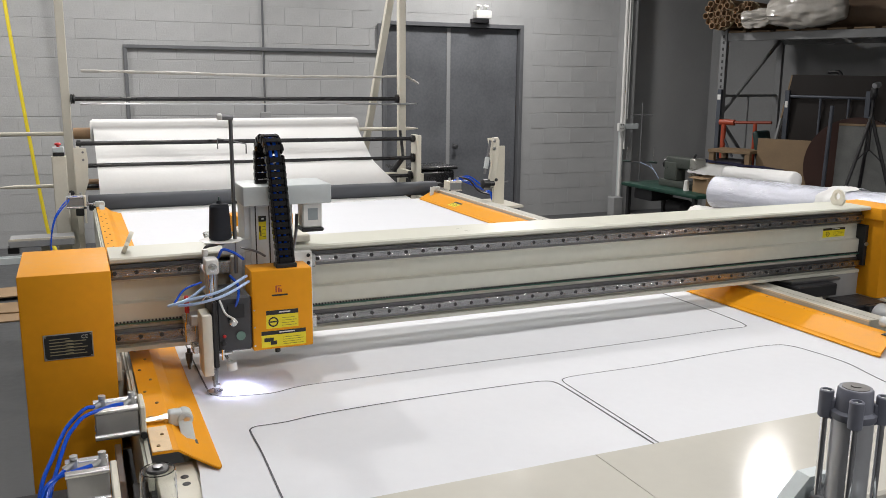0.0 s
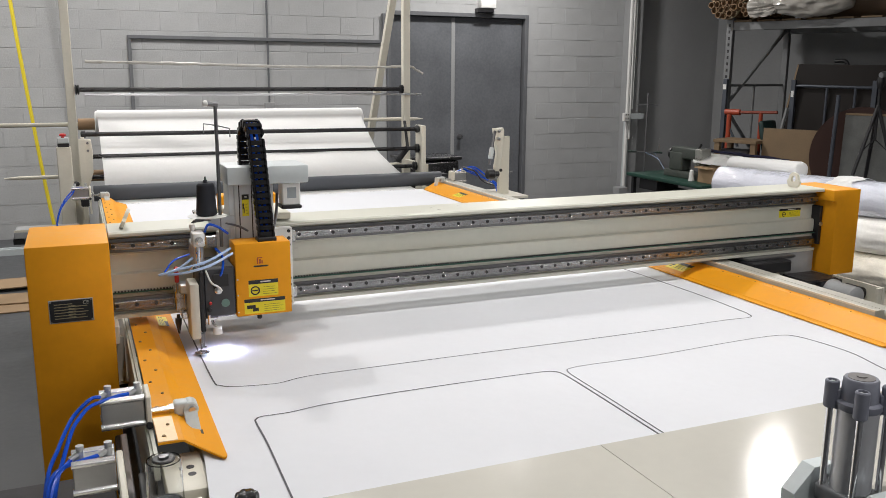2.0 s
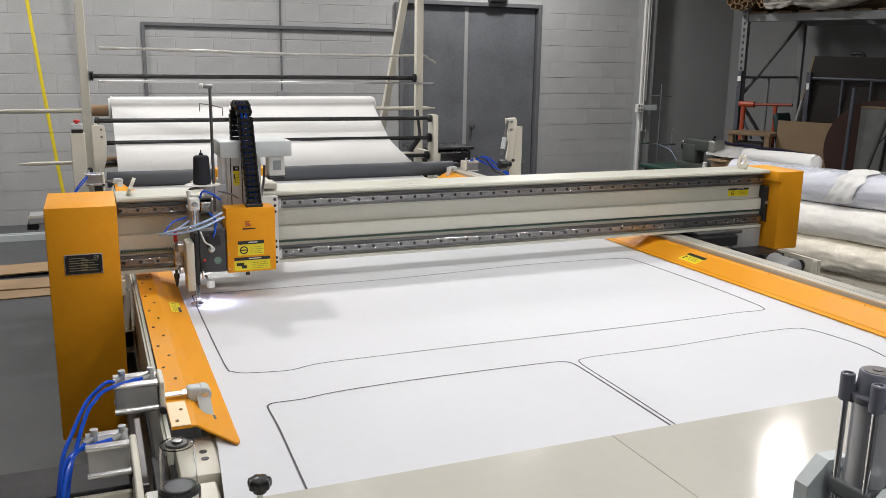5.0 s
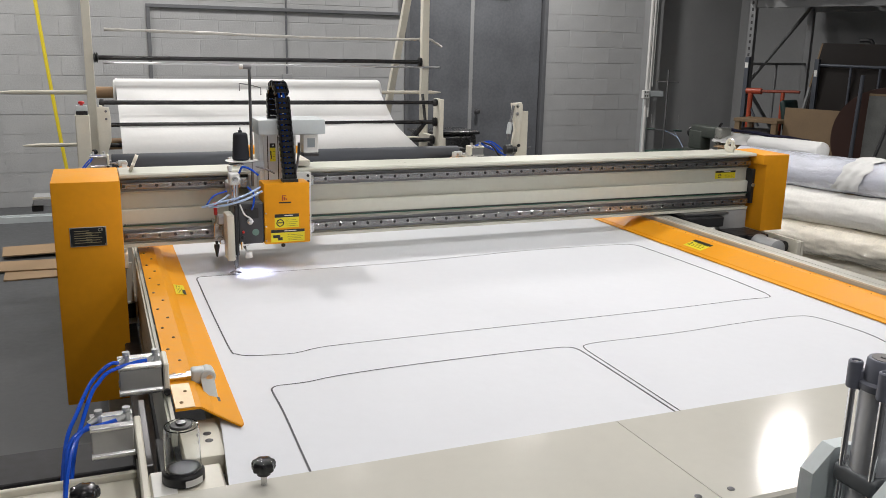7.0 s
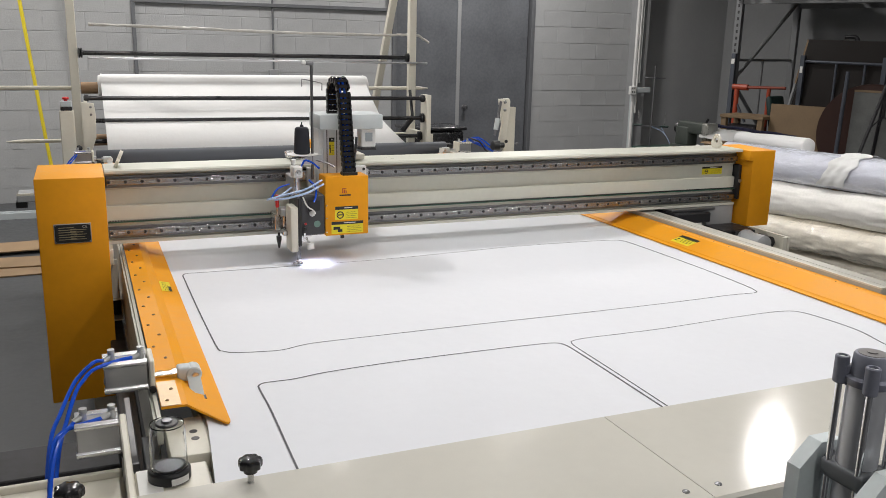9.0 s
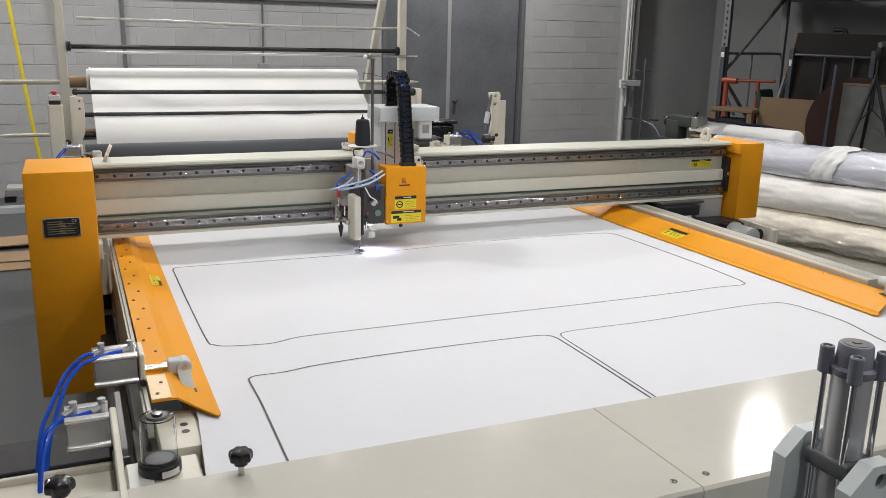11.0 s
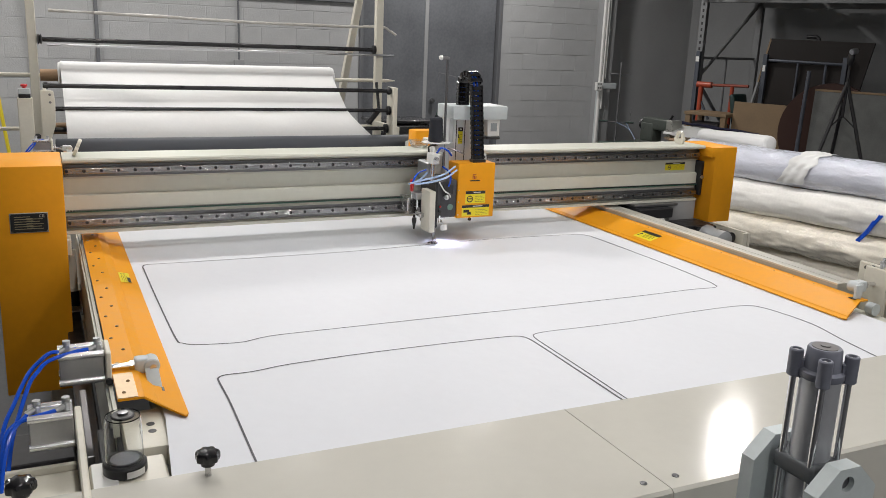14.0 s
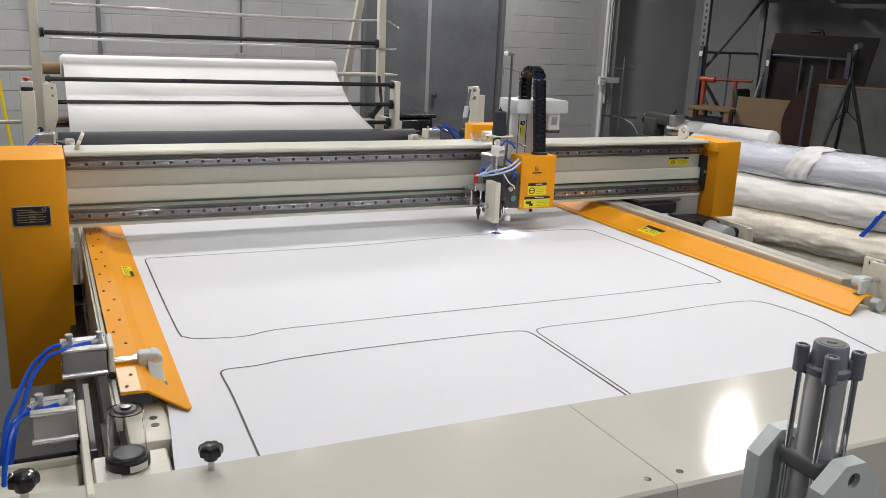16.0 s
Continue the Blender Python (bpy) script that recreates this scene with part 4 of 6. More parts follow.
part("front_lug", prism(B(), [(-0.07, 0.96), (-0.035, 0.96), (0.012, 1.10), (0.018, 1.25), (0.01, 1.325), (-0.07, 1.33)], "y", 2.80, 2.82, 0.003), CREAM, stand2)
me = mesh_of("bolt", bolt(0.008, 0.006), DARKSTEEL, 30)
for z in (1.30, 1.25):
    shared("bolt", me, stand2, (-0.012, 2.80, z), UP_Y)
for z, r in ((1.03, 0.02), (0.99, 0.02)):
    part("black_knob", lathe(B(), (-0.10, 2.80, z), (0, -1, 0), [(0, 0.008), (0.01, 0.018), (0.025, r), (0.03, 0.012)], 16), BLACK, stand2)
part("lower_plate", box(B(), -0.07, -0.035, 2.80, 2.98, 0.0, 0.949, 0.003), CREAM, stand2)

# Supply roll on its pole.
roll = thing("supply_roll", (1.1, 3.43, 1.39), "roll of white fabric on a cardboard core and long pole", "fabric roll")
part("core", cyl(B(), (-0.06, 3.43, 1.39), (2.07, 3.43, 1.39), 0.042, seg=20), BROWNTUBE, roll, "brown cardboard core")
part("wound_fabric", lathe(B(), (0.055, 3.43, 1.39), (1, 0, 0), [(0, 0.07), (0.004, 0.09), (0.015, 0.094), (0.03, 0.092), (0.032, 0.0985), (2.04, 0.0985), (2.05, 0.094), (2.055, 0.05)], 40), ROLLCLOTH, roll)
part("pole", lathe(B(), (-0.72, 3.43, 1.39), (1, 0, 0), [(0, 0.004), (0.10, 0.015), (3.3, 0.015), (3.38, 0.004)], 12), CREAM, roll)
pole2 = thing("spare_pole", (0, 3.43, 1.01), "spare cream pole with a cardboard core on the stand", "pole")
part("pole", lathe(B(), (-0.58, 3.43, 1.01), (1, 0, 0), [(0, 0.004), (0.10, 0.014), (3.0, 0.014), (3.1, 0.004)], 12), CREAM, pole2)
part("core", cyl(B(), (0.0, 3.43, 1.01), (2.2, 3.43, 1.01), 0.042, seg=20), BROWNTUBE, pole2)
wrap = thing("wrapped_tube", (1.3, 3.41, 1.83), "thin tube in crumpled clear plastic across the stand", "tube")
bm = tube(B(), [(0.02, 3.43, 1.842), (0.7, 3.43, 1.832), (1.4, 3.43, 1.818), (2.2, 3.43, 1.818), (2.52, 3.43, 1.825), (2.60, 3.43, 1.80), (2.66, 3.43, 1.765)], 0.011, 8, 14)
for v2 in bm.verts:
    v2.co += Vector((0, noise.noise(v2.co * 31), noise.noise(v2.co * 37 + Vector((5, 1, 2))))) * 0.006
part("tube", bm, mat("wrapped_plastic", (0.45, 0.44, 0.41), 0.42, var=0.15, scale=30), wrap)

# Fabric web from the roll over the dark roller into the bed.
web = thing("fabric_web", (1.1, 3.0, 0.93), "white fabric coming down from the supply roll behind the roller", "fabric")
pts = spline([(0, 3.43, 1.4905), (0, 3.385, 1.480), (0, 3.348, 1.448), (0, 3.29, 1.395), (0, 2.985, 1.236), (0, 2.80, 1.145), (0, 2.72, 1.085), (0, 2.685, 1.01), (0, 2.66, 0.952), (0, 2.56, 0.931), (0, 2.46, 0.9275)], 6)
bm = B()
rows = []
for p in pts:
    wide = 2.008 - 0.02 * max(0.0, min(1.0, (1.48 - p.z) / 0.28)) + 0.16 * max(0.0, min(1.0, (1.19 - p.z) / 0.2)) ** 1.5
    rows.append([bm.verts.new((0.075 + wide * i / 48, p.y, p.z + noise.noise((i * 0.16, p.y * 2.5, 0)) * 0.005 * min(1, max(0, (1.4 - p.z) * 5)) * min(1, max(0, p.z - 1.0) * 8))) for i in range(49)])
for a, b in zip(rows, rows[1:]):
    for i in range(48):
        bm.faces.new((a[i], a[i + 1], b[i + 1], b[i]))
edges = [[tuple(row[k].co) for row in rows] for k in (0, -1)]
part("sheet", bm, ROLLCLOTH, web, smooth=80)
for line, dx in zip(edges, (0.010, -0.010)):
    hm, prev = B(), None
    for x, y, z in line:
        cur = [hm.verts.new((x + d, y - 0.003, z + 0.003)) for d in (0, dx)]
        if prev:
            hm.faces.new((prev[0], prev[1], cur[1], cur[0]))
        prev = cur
    part("hem", hm, ROLLCLOTH, web, smooth=80)
dark = thing("guide_roller", (1.2, 2.6, 0.98), "dark grey rubber guide roller across the bed's end", "roller")
part("roller", lathe(B(), (0.0, 2.605, 0.984), (1, 0, 0), [(0, 0.03), (0.002, 0.05), (0.006, 0.052), (2.474, 0.052), (2.478, 0.05), (2.48, 0.03)], 32), RUBBER, dark)
part("axle", cyl(B(), (-0.1, 2.605, 0.984), (2.56, 2.605, 0.984), 0.014, seg=12), STEEL, dark)
for x in (-0.06, 2.50):
    part("bearing_block", box(B(), x - 0.02, x + 0.03, 2.56, 2.65, 0.905, 1.02, 0.006), BLACK, dark)

# Control post with stop button.
ped = thing("control_post", (-0.16, 2.75, 0), "cream control post with a red stop button on a grey box", "control post")
part("column", box(B(), -0.205, -0.115, 2.70, 2.78, 0, 1.285, 0.005), CREAM, ped)
bx = part("button_box", box(B(), -0.195, -0.125, 2.705, 2.775, 1.309, 1.345, 0.004), PALE, ped)
part("black_band", box(B(), -0.195, -0.125, 2.705, 2.775, 1.2855, 1.309, 0.002), BLACK, ped)
part("stop_button", lathe(B(), (-0.16, 2.74, 1.345), (0, 0, 1), [(0, 0.01), (0.008, 0.01), (0.012, 0.02), (0.022, 0.021), (0.027, 0.014)], 18), RED, bx, "red mushroom stop button")


# ---- pneumatic cylinders of the clamps ----
GROOVE = mat("matt_aluminium", (0.42, 0.425, 0.44), 0.32, 0.8, var=0.04, scale=9, rvar=0.05)
RIB = mat("bright_extrusion", (0.82, 0.82, 0.83), 0.24, 0.9, var=0.02, scale=8, rvar=0.04)


def actuator(name, place, mirror, hose_pts, arm=True):
    """A square air cylinder whose rod works a clamp through a clevis; mirror -1 points it the other way."""
    th = thing(name, place, "square aluminium air cylinder with blue hoses working the clamp", "air cylinder", group="clamp cylinders")
    x, y, z = place
    s = mirror

    def X(a, b):
        return (x + s * a, x + s * b) if s > 0 else (x + s * b, x + s * a)
    a, b = X(-0.098 if arm else -0.086, -0.002)
    body = B()
    box(body, a, b, y - 0.034, y + 0.034, z - 0.0295, z + 0.0335, 0.002)
    part("barrel", body, GROOVE, th)
    for dy in (-0.031, 0.031):
        for dz in (-0.029, 0.033):
            dowel((a - 0.002, y + dy, z + dz), (b, y + dy, z + dz), 0.0085, RIB, th, "corner_rib", 12)
    a, b = X(0.0, 0.013)
    if arm:
        part("mounting_plate", box(B(), a, b, y - 0.05, y + 0.045, z - 0.13, z + 0.04, 0.003), CREAM, th)
    part("plate_bolt", lathe(B(), (x + s * 0.006, y - 0.05, z - 0.03), (0, -1, 0), [(0, 0.008), (0.008, 0.008), (0.009, 0.004)], 12), BLACK, th)
    if arm:
        dowel((x + s * 0.013, y, z - 0.016), (x + s * 0.062, y, z - 0.016), 0.008, CHROME, th, "piston_rod", 14)
        dowel((x + s * 0.055, y, z - 0.016), (x + s * 0.066, y, z - 0.016), 0.0135, STEEL, th, "lock_nut", 6)
        a, b = X(0.066, 0.10)
        part("clevis", box(B(), a, b, y - 0.018, y + 0.018, z - 0.036, z + 0.002, 0.007, 3), PALE, th)
        part("clevis", lathe(B(), (x + s * 0.105, y - 0.022, z - 0.018), (0, 1, 0), [(0, 0.016), (0.003, 0.019), (0.041, 0.019), (0.044, 0.016)], 20), PALE, th)
        part("pin", lathe(B(), (x + s * 0.108, y - 0.026, z - 0.019), (0, 1, 0), [(0, 0.008), (0.052, 0.008)], 12), STEEL, th)
        if s > 0:
            ar = [(x + 0.086, z - 0.010), (x + 0.118, z - 0.008), (x + 0.122, z - 0.066), (x + 0.092, z - 0.066)]
        else:
            ar = [(x - 0.126, z + 0.004), (x - 0.160, z + 0.004), (x - 0.166, z - 0.058), (x - 0.142, z - 0.062)]
        yo = y if s > 0 else y - 0.040
        lever = prism(B(), ar, "y", yo - 0.012, yo, 0.002)
        for v in lever.verts:
            v.co.y -= max(0.0, (z - 0.030) - v.co.z) * (2.2 if s > 0 else 0.15)
        part("lever", lever, PALE, th)
    for k, dx in enumerate((-0.080 if arm else -0.070, -0.014)):
        fx = x + s * dx
        fit = B()
        cyl(fit, (fx, y, z + 0.030), (fx, y, z + 0.052), 0.0078, seg=12)
        cyl(fit, (fx, y, z + 0.045), (fx - s * 0.020, y - 0.006, z + 0.036), 0.0068, seg=12)
        cyl(fit, (fx, y, z + 0.052), (fx, y, z + 0.054), 0.0055, seg=12)
        cyl(fit, (fx, y, z + 0.054), (fx, y, z + 0.062), 0.0085, seg=12)
        f = part("fitting", fit, FITTING, th)
        if hose_pts:
            st = Vector((fx - s * 0.016, y - 0.005, z + 0.038))
            if len(hose_pts) == 2:
                line = [st] + [Vector(p) for p in hose_pts[k]]
            else:
                line = [st] + [Vector(p) + Vector((0, 0.014 * k, 0.010 * k)) for p in hose_pts]
            part("hose", tube(B(), line, 0.0046, 8, 10), BLUE, f, "blue air hose")
    return th


actuator("clamp_cylinder", (0.028, -1.372, 0.995), 1, [
    [(-0.090, -1.40, 1.040), (-0.125, -1.42, 1.016), (-0.142, -1.45, 1.000), (-0.163, -1.50, 0.972), (-0.187, -1.56, 0.93), (-0.20, -1.66, 0.83), (-0.20, -1.75, 0.70), (-0.18, -1.85, 0.55)],
    [(-0.036, -1.395, 1.036), (-0.091, -1.42, 1.030), (-0.115, -1.445, 1.016), (-0.132, -1.47, 1.0), (-0.152, -1.52, 0.96), (-0.172, -1.58, 0.91), (-0.186, -1.68, 0.81), (-0.186, -1.77, 0.69), (-0.17, -1.86, 0.55)]])
actuator("stop_cylinder", (-0.048, -1.60, 0.952), 1, [(-0.168, -1.65, 0.965), (-0.186, -1.71, 0.90), (-0.19, -1.78, 0.80), (-0.185, -1.83, 0.66), (-0.17, -1.86, 0.5)], arm=False)
actuator("clamp_cylinder", (-0.03, 2.42, 1.015), 1, [(-0.12, 2.38, 1.03), (-0.20, 2.33, 0.93), (-0.235, 2.30, 0.78), (-0.235, 2.27, 0.55)])
actuator("clamp_cylinder", (2.50, 2.42, 1.015), -1, [(2.62, 2.43, 1.05), (2.78, 2.40, 0.98), (2.86, 2.36, 0.93), (2.9, 2.3, 0.75)])
actuator("clamp_cylinder", (2.545, -1.462, 1.012), -1, [])
ep = thing("end_bracket", (2.53, -1.5, 0), "cream end bracket plate with bolt holes", "bracket")
part("plate", box(B(), 2.558, 2.572, -1.66, -1.37, 0.70, 1.056, 0.004), CREAM, ep)
part("top_nut", lathe(B(), (2.565, -1.464, 1.056), (0, 0, 1), [(0, 0.012), (0.012, 0.012), (0.014, 0.008), (0.03, 0.008)], 6), STEEL, ep)
me = mesh_of("bolt", bolt(0.0078, 0.005), BLACK, 30)
for y, z in ((-1.403, 1.038), (-1.464, 1.039), (-1.490, 0.975), (-1.474, 0.945), (-1.535, 1.035), (-1.58, 1.03), (-1.58, 0.90)):
    shared("bolt", me, ep, (2.558, y, z), Matrix.Rotation(radians(-90), 4, "Y"))
part("roller_foot", cyl(B(), (2.468, -1.535, 0.929), (2.468, -1.505, 0.929), 0.021, seg=18), PALE, ep)

# Lever plate at the far corner.
lev = thing("lever_bracket", (2.80, 2.2, 0), "cream lever bracket with a linkage at the bed's far corner", "bracket")
part("base_plate", box(B(), 2.775, 2.865, 2.20, 2.225, 0.0, 1.325, 0.004), CREAM, lev)
part("lever_plate", prism(B(), [(2.712, 1.385), (2.79, 1.39), (2.80, 1.37), (2.80, 1.31), (2.775, 1.10), (2.76, 1.03), (2.73, 1.03), (2.725, 1.10), (2.742, 1.20)], "y", 2.165, 2.195, 0.004), CREAM, lev)
for x, z in ((2.755, 1.365), (2.755, 1.31), (2.775, 1.08)):
    part("pivot_bolt", lathe(B(), (x, 2.165, z), (0, -1, 0), [(0, 0.012), (0.008, 0.012), (0.010, 0.006)], 12), BLACK if z < 1.2 else STEEL, lev)
dowel((2.715, 2.15, 1.37), (2.665, 2.13, 1.13), 0.010, DARKSTEEL, lev, "link_rod", 12)
dowel((2.69, 2.14, 1.25), (2.672, 2.13, 1.17), 0.018, PALE, lev, "link_sleeve", 12)
part("joint", lathe(B(), (2.65, 2.15, 1.055), (1, 0, 0), [(0, 0.02), (0.01, 0.035), (0.06, 0.035), (0.07, 0.02), (0.10, 0.02)], 18), BLACK, lev)
part("shaft", cyl(B(), (2.7, 2.21, 1.0), (2.9, 2.21, 1.06), 0.008, seg=10), DARKSTEEL, lev)
for k in range(3):
    d = 0.014 * k
    part("air_hose", tube(B(), [(2.56 + d, 2.43, 1.055 + d), (2.66, 2.41 - d, 1.085 - d), (2.74, 2.36 + d, 1.03 - 2 * d), (2.79 + d, 2.30, 0.97 - d), (2.80 + 2 * d, 2.26, 0.905)], 0.006, 7), BLUE if k < 2 else BLACK, lev)
part("corner_plate", box(B(), 2.565, 2.95, 2.05, 2.45, 0.88, 0.90, 0.003), CREAM, lev)
bag = thing("black_bin", (2.65, 3.6, 0), "black plastic lidded bin behind the roller", "bin")
bm = box(B(), 2.50, 3.00, 3.40, 3.75, 0.0, 1.03, 0.03, 3)
box(bm, 2.48, 3.02, 3.38, 3.77, 1.0305, 1.06, 0.012, 2)
part("bag", bm, mat("black_bag_film", (0.012, 0.012, 0.014), 0.25, var=0.2), bag, smooth=70)

st3 = thing("side_tray", (-0.28, 2.48, 0), "grey steel side tray on a post by the bed's far corner", "tray")
part("tray", box(B(), -0.475, -0.10, 2.36, 2.60, 0.755, 0.795, 0.004), FRAMELIGHT, st3)
part("rim", box(B(), -0.475, -0.10, 2.36, 2.364, 0.7955, 0.81, 0.001), CREAM, st3)
part("black_connector", box(B(), -0.485, -0.42, 2.38, 2.50, 0.715, 0.754, 0.004), BLACK, st3)
part("post", box(B(), -0.30, -0.24, 2.45, 2.51, 0, 0.754, 0.003), CREAM, st3)

# ---- front left corner ----
cor = thing("corner_frame", (-0.1, -1.8, 0), "cream corner brackets of the machine frame", "bracket")
part("stop_plate", box(B(), -0.047, -0.032, -1.93, -1.50, 0.72, 0.948, 0.003), CREAM, cor)
part("cup_block", box(B(), -0.029, 0.115, -1.84, -1.72, 0.83, 0.912, 0.004), CREAM, cor)
hb = box(B(), 0.046, 0.133, -1.705, -1.51, 0.875, 0.922, 0.006, 2)
part("slotted_block", hb, CREAM, cor)
part("under_block", box(B(), 0.05, 0.122, -1.87, -1.712, 0.80, 0.86, 0.004), PALE, cor)
for y in (-1.63, -1.594):
    part("slot", lathe(B(), (0.104, y, 0.9222), (0, 0, 1), [(0, 0.009), (0.0008, 0.009)], 14), BLACK, cor)
part("slide_bar", box(B(), -0.028, -0.012, -1.58, -1.2, 0.80, 0.86, 0.002), DARKSTEEL, cor)
part("slide_bar", box(B(), 0.0, 0.03, -1.71, -1.45, 0.75, 0.86, 0.002), FRAMEGREY, cor)
part("trough", prism(B(), [(-1.835, 0.80), (-1.835, 0.885), (-1.825, 0.893), (-1.665, 0.878), (-1.665, 0.80)], "x", -0.48, -0.048, 0.003), CREAM, cor, "cream tray plate beside the corner")
part("trough_rim", box(B(), -0.48, -0.05, -1.664, -1.652, 0.84, 0.892, 0.002), CREAM, cor)
part("speckled_mat", box(B(), -0.48, -0.05, -1.45, -1.29, 0.76, 0.80, 0.003), mat("speckled_dark_rubber", (0.03, 0.03, 0.033), 0.7, var=0.9, scale=30), cor, "dark speckled rubber mat")
part("foot_plate", box(B(), -0.026, 0.02, -1.86, -1.73, 0.9125, 0.9165, 0.001), WHITE, cor)
part("grey_plate", box(B(), 0.06, 0.128, -1.715, -1.66, 0.862, 0.8745, 0.002), PALE, cor)
part("support_leg", box(B(), -0.12, -0.02, -1.93, -1.80, 0, 0.72, 0.004), CREAM, cor)

part("cable_tie", lathe(B(), (-0.186, -1.74, 0.815), (0.1, -0.35, -1), [(0, 0.018), (0.001, 0.021), (0.006, 0.021), (0.007, 0.018)], 18), BLACK, cor)
cup = thing("filter_cup", (0.036, -1.775, 0.912), "clear plastic air filter cup with a black base ring", "filter cup")
CLEAR = clear("clear_plastic", (0.97, 0.98, 0.98), 0.03, 1.0, 1.2)
base = lathe(B(), (0.036, -1.775, 0.912), (0, 0, 1), [(0, 0.020), (0.002, 0.040), (0.004, 0.042), (0.022, 0.042), (0.026, 0.039), (0.027, 0.034)], 30)
part("base_ring", base, BLACK, cup)
part("bowl", lathe(B(), (0.036, -1.775, 0.9395), (0, 0, 1), [(0, 0.0345), (0.001, 0.0365), (0.085, 0.0350), (0.094, 0.033), (0.0945, 0.012), (0.0915, 0.012), (0.091, 0.0315), (0.084, 0.033), (0.003, 0.0345), (0.002, 0.032)], 30), CLEAR, cup, "clear tube")
part("top_cap", lathe(B(), (0.036, -1.775, 1.030), (0, 0, 1), [(0, 0.022), (0.004, 0.0225), (0.006, 0.020), (0.0065, 0.012)], 22), BLACK, cup)
part("cap_nut", lathe(B(), (0.036, -1.775, 1.0366), (0, 0, 1), [(0, 0.0105), (0.004, 0.0105), (0.0045, 0.007)], 6), DARKSTEEL, cup)
part("inner_stem", cyl(B(), (0.036, -1.775, 0.9395), (0.036, -1.775, 0.942), 0.028, seg=22), mat("smoked_plastic", (0.26, 0.26, 0.29), 0.15), cup)
bm = B()
for i in range(6):
    a = radians(-90 + 9 * i)
    b2 = radians(-90 + 9 * (i + 1))
    q = [bm.verts.new((0.036 + 0.0428 * math.cos(t), -1.775 + 0.0428 * math.sin(t), z)) for t, z in ((a, 0.917), (b2, 0.917), (b2, 0.931), (a, 0.931))]
    bm.faces.new(q)
part("label", bm, WHITE, cup)


def star_knob(place, r, h):
    th = thing("star_knob", place, "black plastic star knob on a threaded stem", "knob", group="star knobs")
    x, y, z = place
    bm = B()
    n, rows = 42, []
    for hh, k in ((0, 0.55), (0.25, 0.62), (0.34, 0.96), (0.45, 1.0), (0.75, 1.0), (0.92, 0.9), (1.0, 0.7)):
        rows.append([bm.verts.new((x + r * k * (1 - 0.16 * (1 if hh > 0.3 else 0) * (0.5 - 0.5 * math.cos(7 * a))) * math.cos(a), y + r * k * (1 - 0.16 * (1 if hh > 0.3 else 0) * (0.5 - 0.5 * math.cos(7 * a))) * math.sin(a), z + 0.022 + hh * h)) for a in (2 * math.pi * i / n for i in range(n))])
    for a, b in zip(rows, rows[1:]):
        for i in range(n):
            bm.faces.new((a[i], a[(i + 1) % n], b[(i + 1) % n], b[i]))
    bm.faces.new(rows[0][::-1])
    bm.faces.new(rows[-1])
    part("grip", bm, KNOB, th)
    dowel((x, y, z), (x, y, z + 0.023), r * 0.26, STEEL, th, "stem", 10)


star_knob((0.175, -1.905, 0.945), 0.024, 0.030)
star_knob((-0.145, -1.905, 0.945), 0.027, 0.032)

# ---- tie-rod air cylinder in front of the cover ----
big = thing("lift_cylinder", (1.075, -2.50, 0.9), "grey tie-rod air cylinder standing between pale grey brackets", "air cylinder")
CX, CY = 1.0715, -2.4965
GUN = mat("grey_cast_alu", (0.18, 0.19, 0.235), 0.42, 0.05, var=0.12)
BARREL = mat("anodised_barrel", (0.52, 0.53, 0.565), 0.34, 0.45, var=0.04, rvar=0.03)
part("barrel", cyl(B(), (CX, CY, 0.62), (CX, CY, 1.262), 0.0325, seg=40), BARREL, big)
part("head_cap", lathe(B(), (CX, CY, 1.255), (0, 0, 1), [(0, 0.034), (0.003, 0.036), (0.012, 0.036), (0.016, 0.0295), (0.050, 0.0275), (0.053, 0.0255)], 40), GUN, big)
part("cap_plug", lathe(B(), (CX, CY, 1.3082), (0, 0, 1), [(0, 0.021), (0.0008, 0.021), (0.0012, 0.008), (0.0030, 0.008)], 24), mat("cast_top", (0.2, 0.19, 0.19), 0.6, 0.3), big)
for k in range(4):
    a = radians(45 + 90 * k)
    tx, ty = CX + 0.0424 * math.cos(a), CY + 0.0424 * math.sin(a)
    dowel((tx, ty, 0.62), (tx, ty, 1.262), 0.0054, CHROME, big, "tie_rod", 12)
    lug2 = part("corner_lug", lathe(B(), (tx, ty, 1.252), (0, 0, 1), [(0, 0.0095), (0.002, 0.0115), (0.045, 0.0115), (0.047, 0.010), (0.047, 0.0075), (0.043, 0.007)], 20), GUN, big)
    part("lug_web", box(B(), CX + 0.032 * math.cos(a) - 0.007, CX + 0.032 * math.cos(a) + 0.007, CY + 0.032 * math.sin(a) - 0.007, CY + 0.032 * math.sin(a) + 0.007, 1.25, 1.285, 0.002), GUN, big)
    part("hex_socket", lathe(B(), (tx, ty, 1.2935), (0, 0, 1), [(0, 0.006), (0.003, 0.0058)], 6), STEEL, lug2)
mid = box(B(), CX - 0.037, CX + 0.037, CY - 0.043, CY + 0.043, 1.082, 1.115, 0.008, 3)
part("trunnion_block", mid, mat("dark_cast_block", (0.13, 0.14, 0.15), 0.5, 0.3), big, "dark trunnion block")
part("trunnion_pin", cyl(B(), (CX, CY - 0.074, 1.102), (CX, CY + 0.08, 1.102), 0.012, seg=20), DARKSTEEL, big)
HOLDER = mat("pale_blue_grey_paint", (0.60, 0.66, 0.67), 0.45, var=0.06)


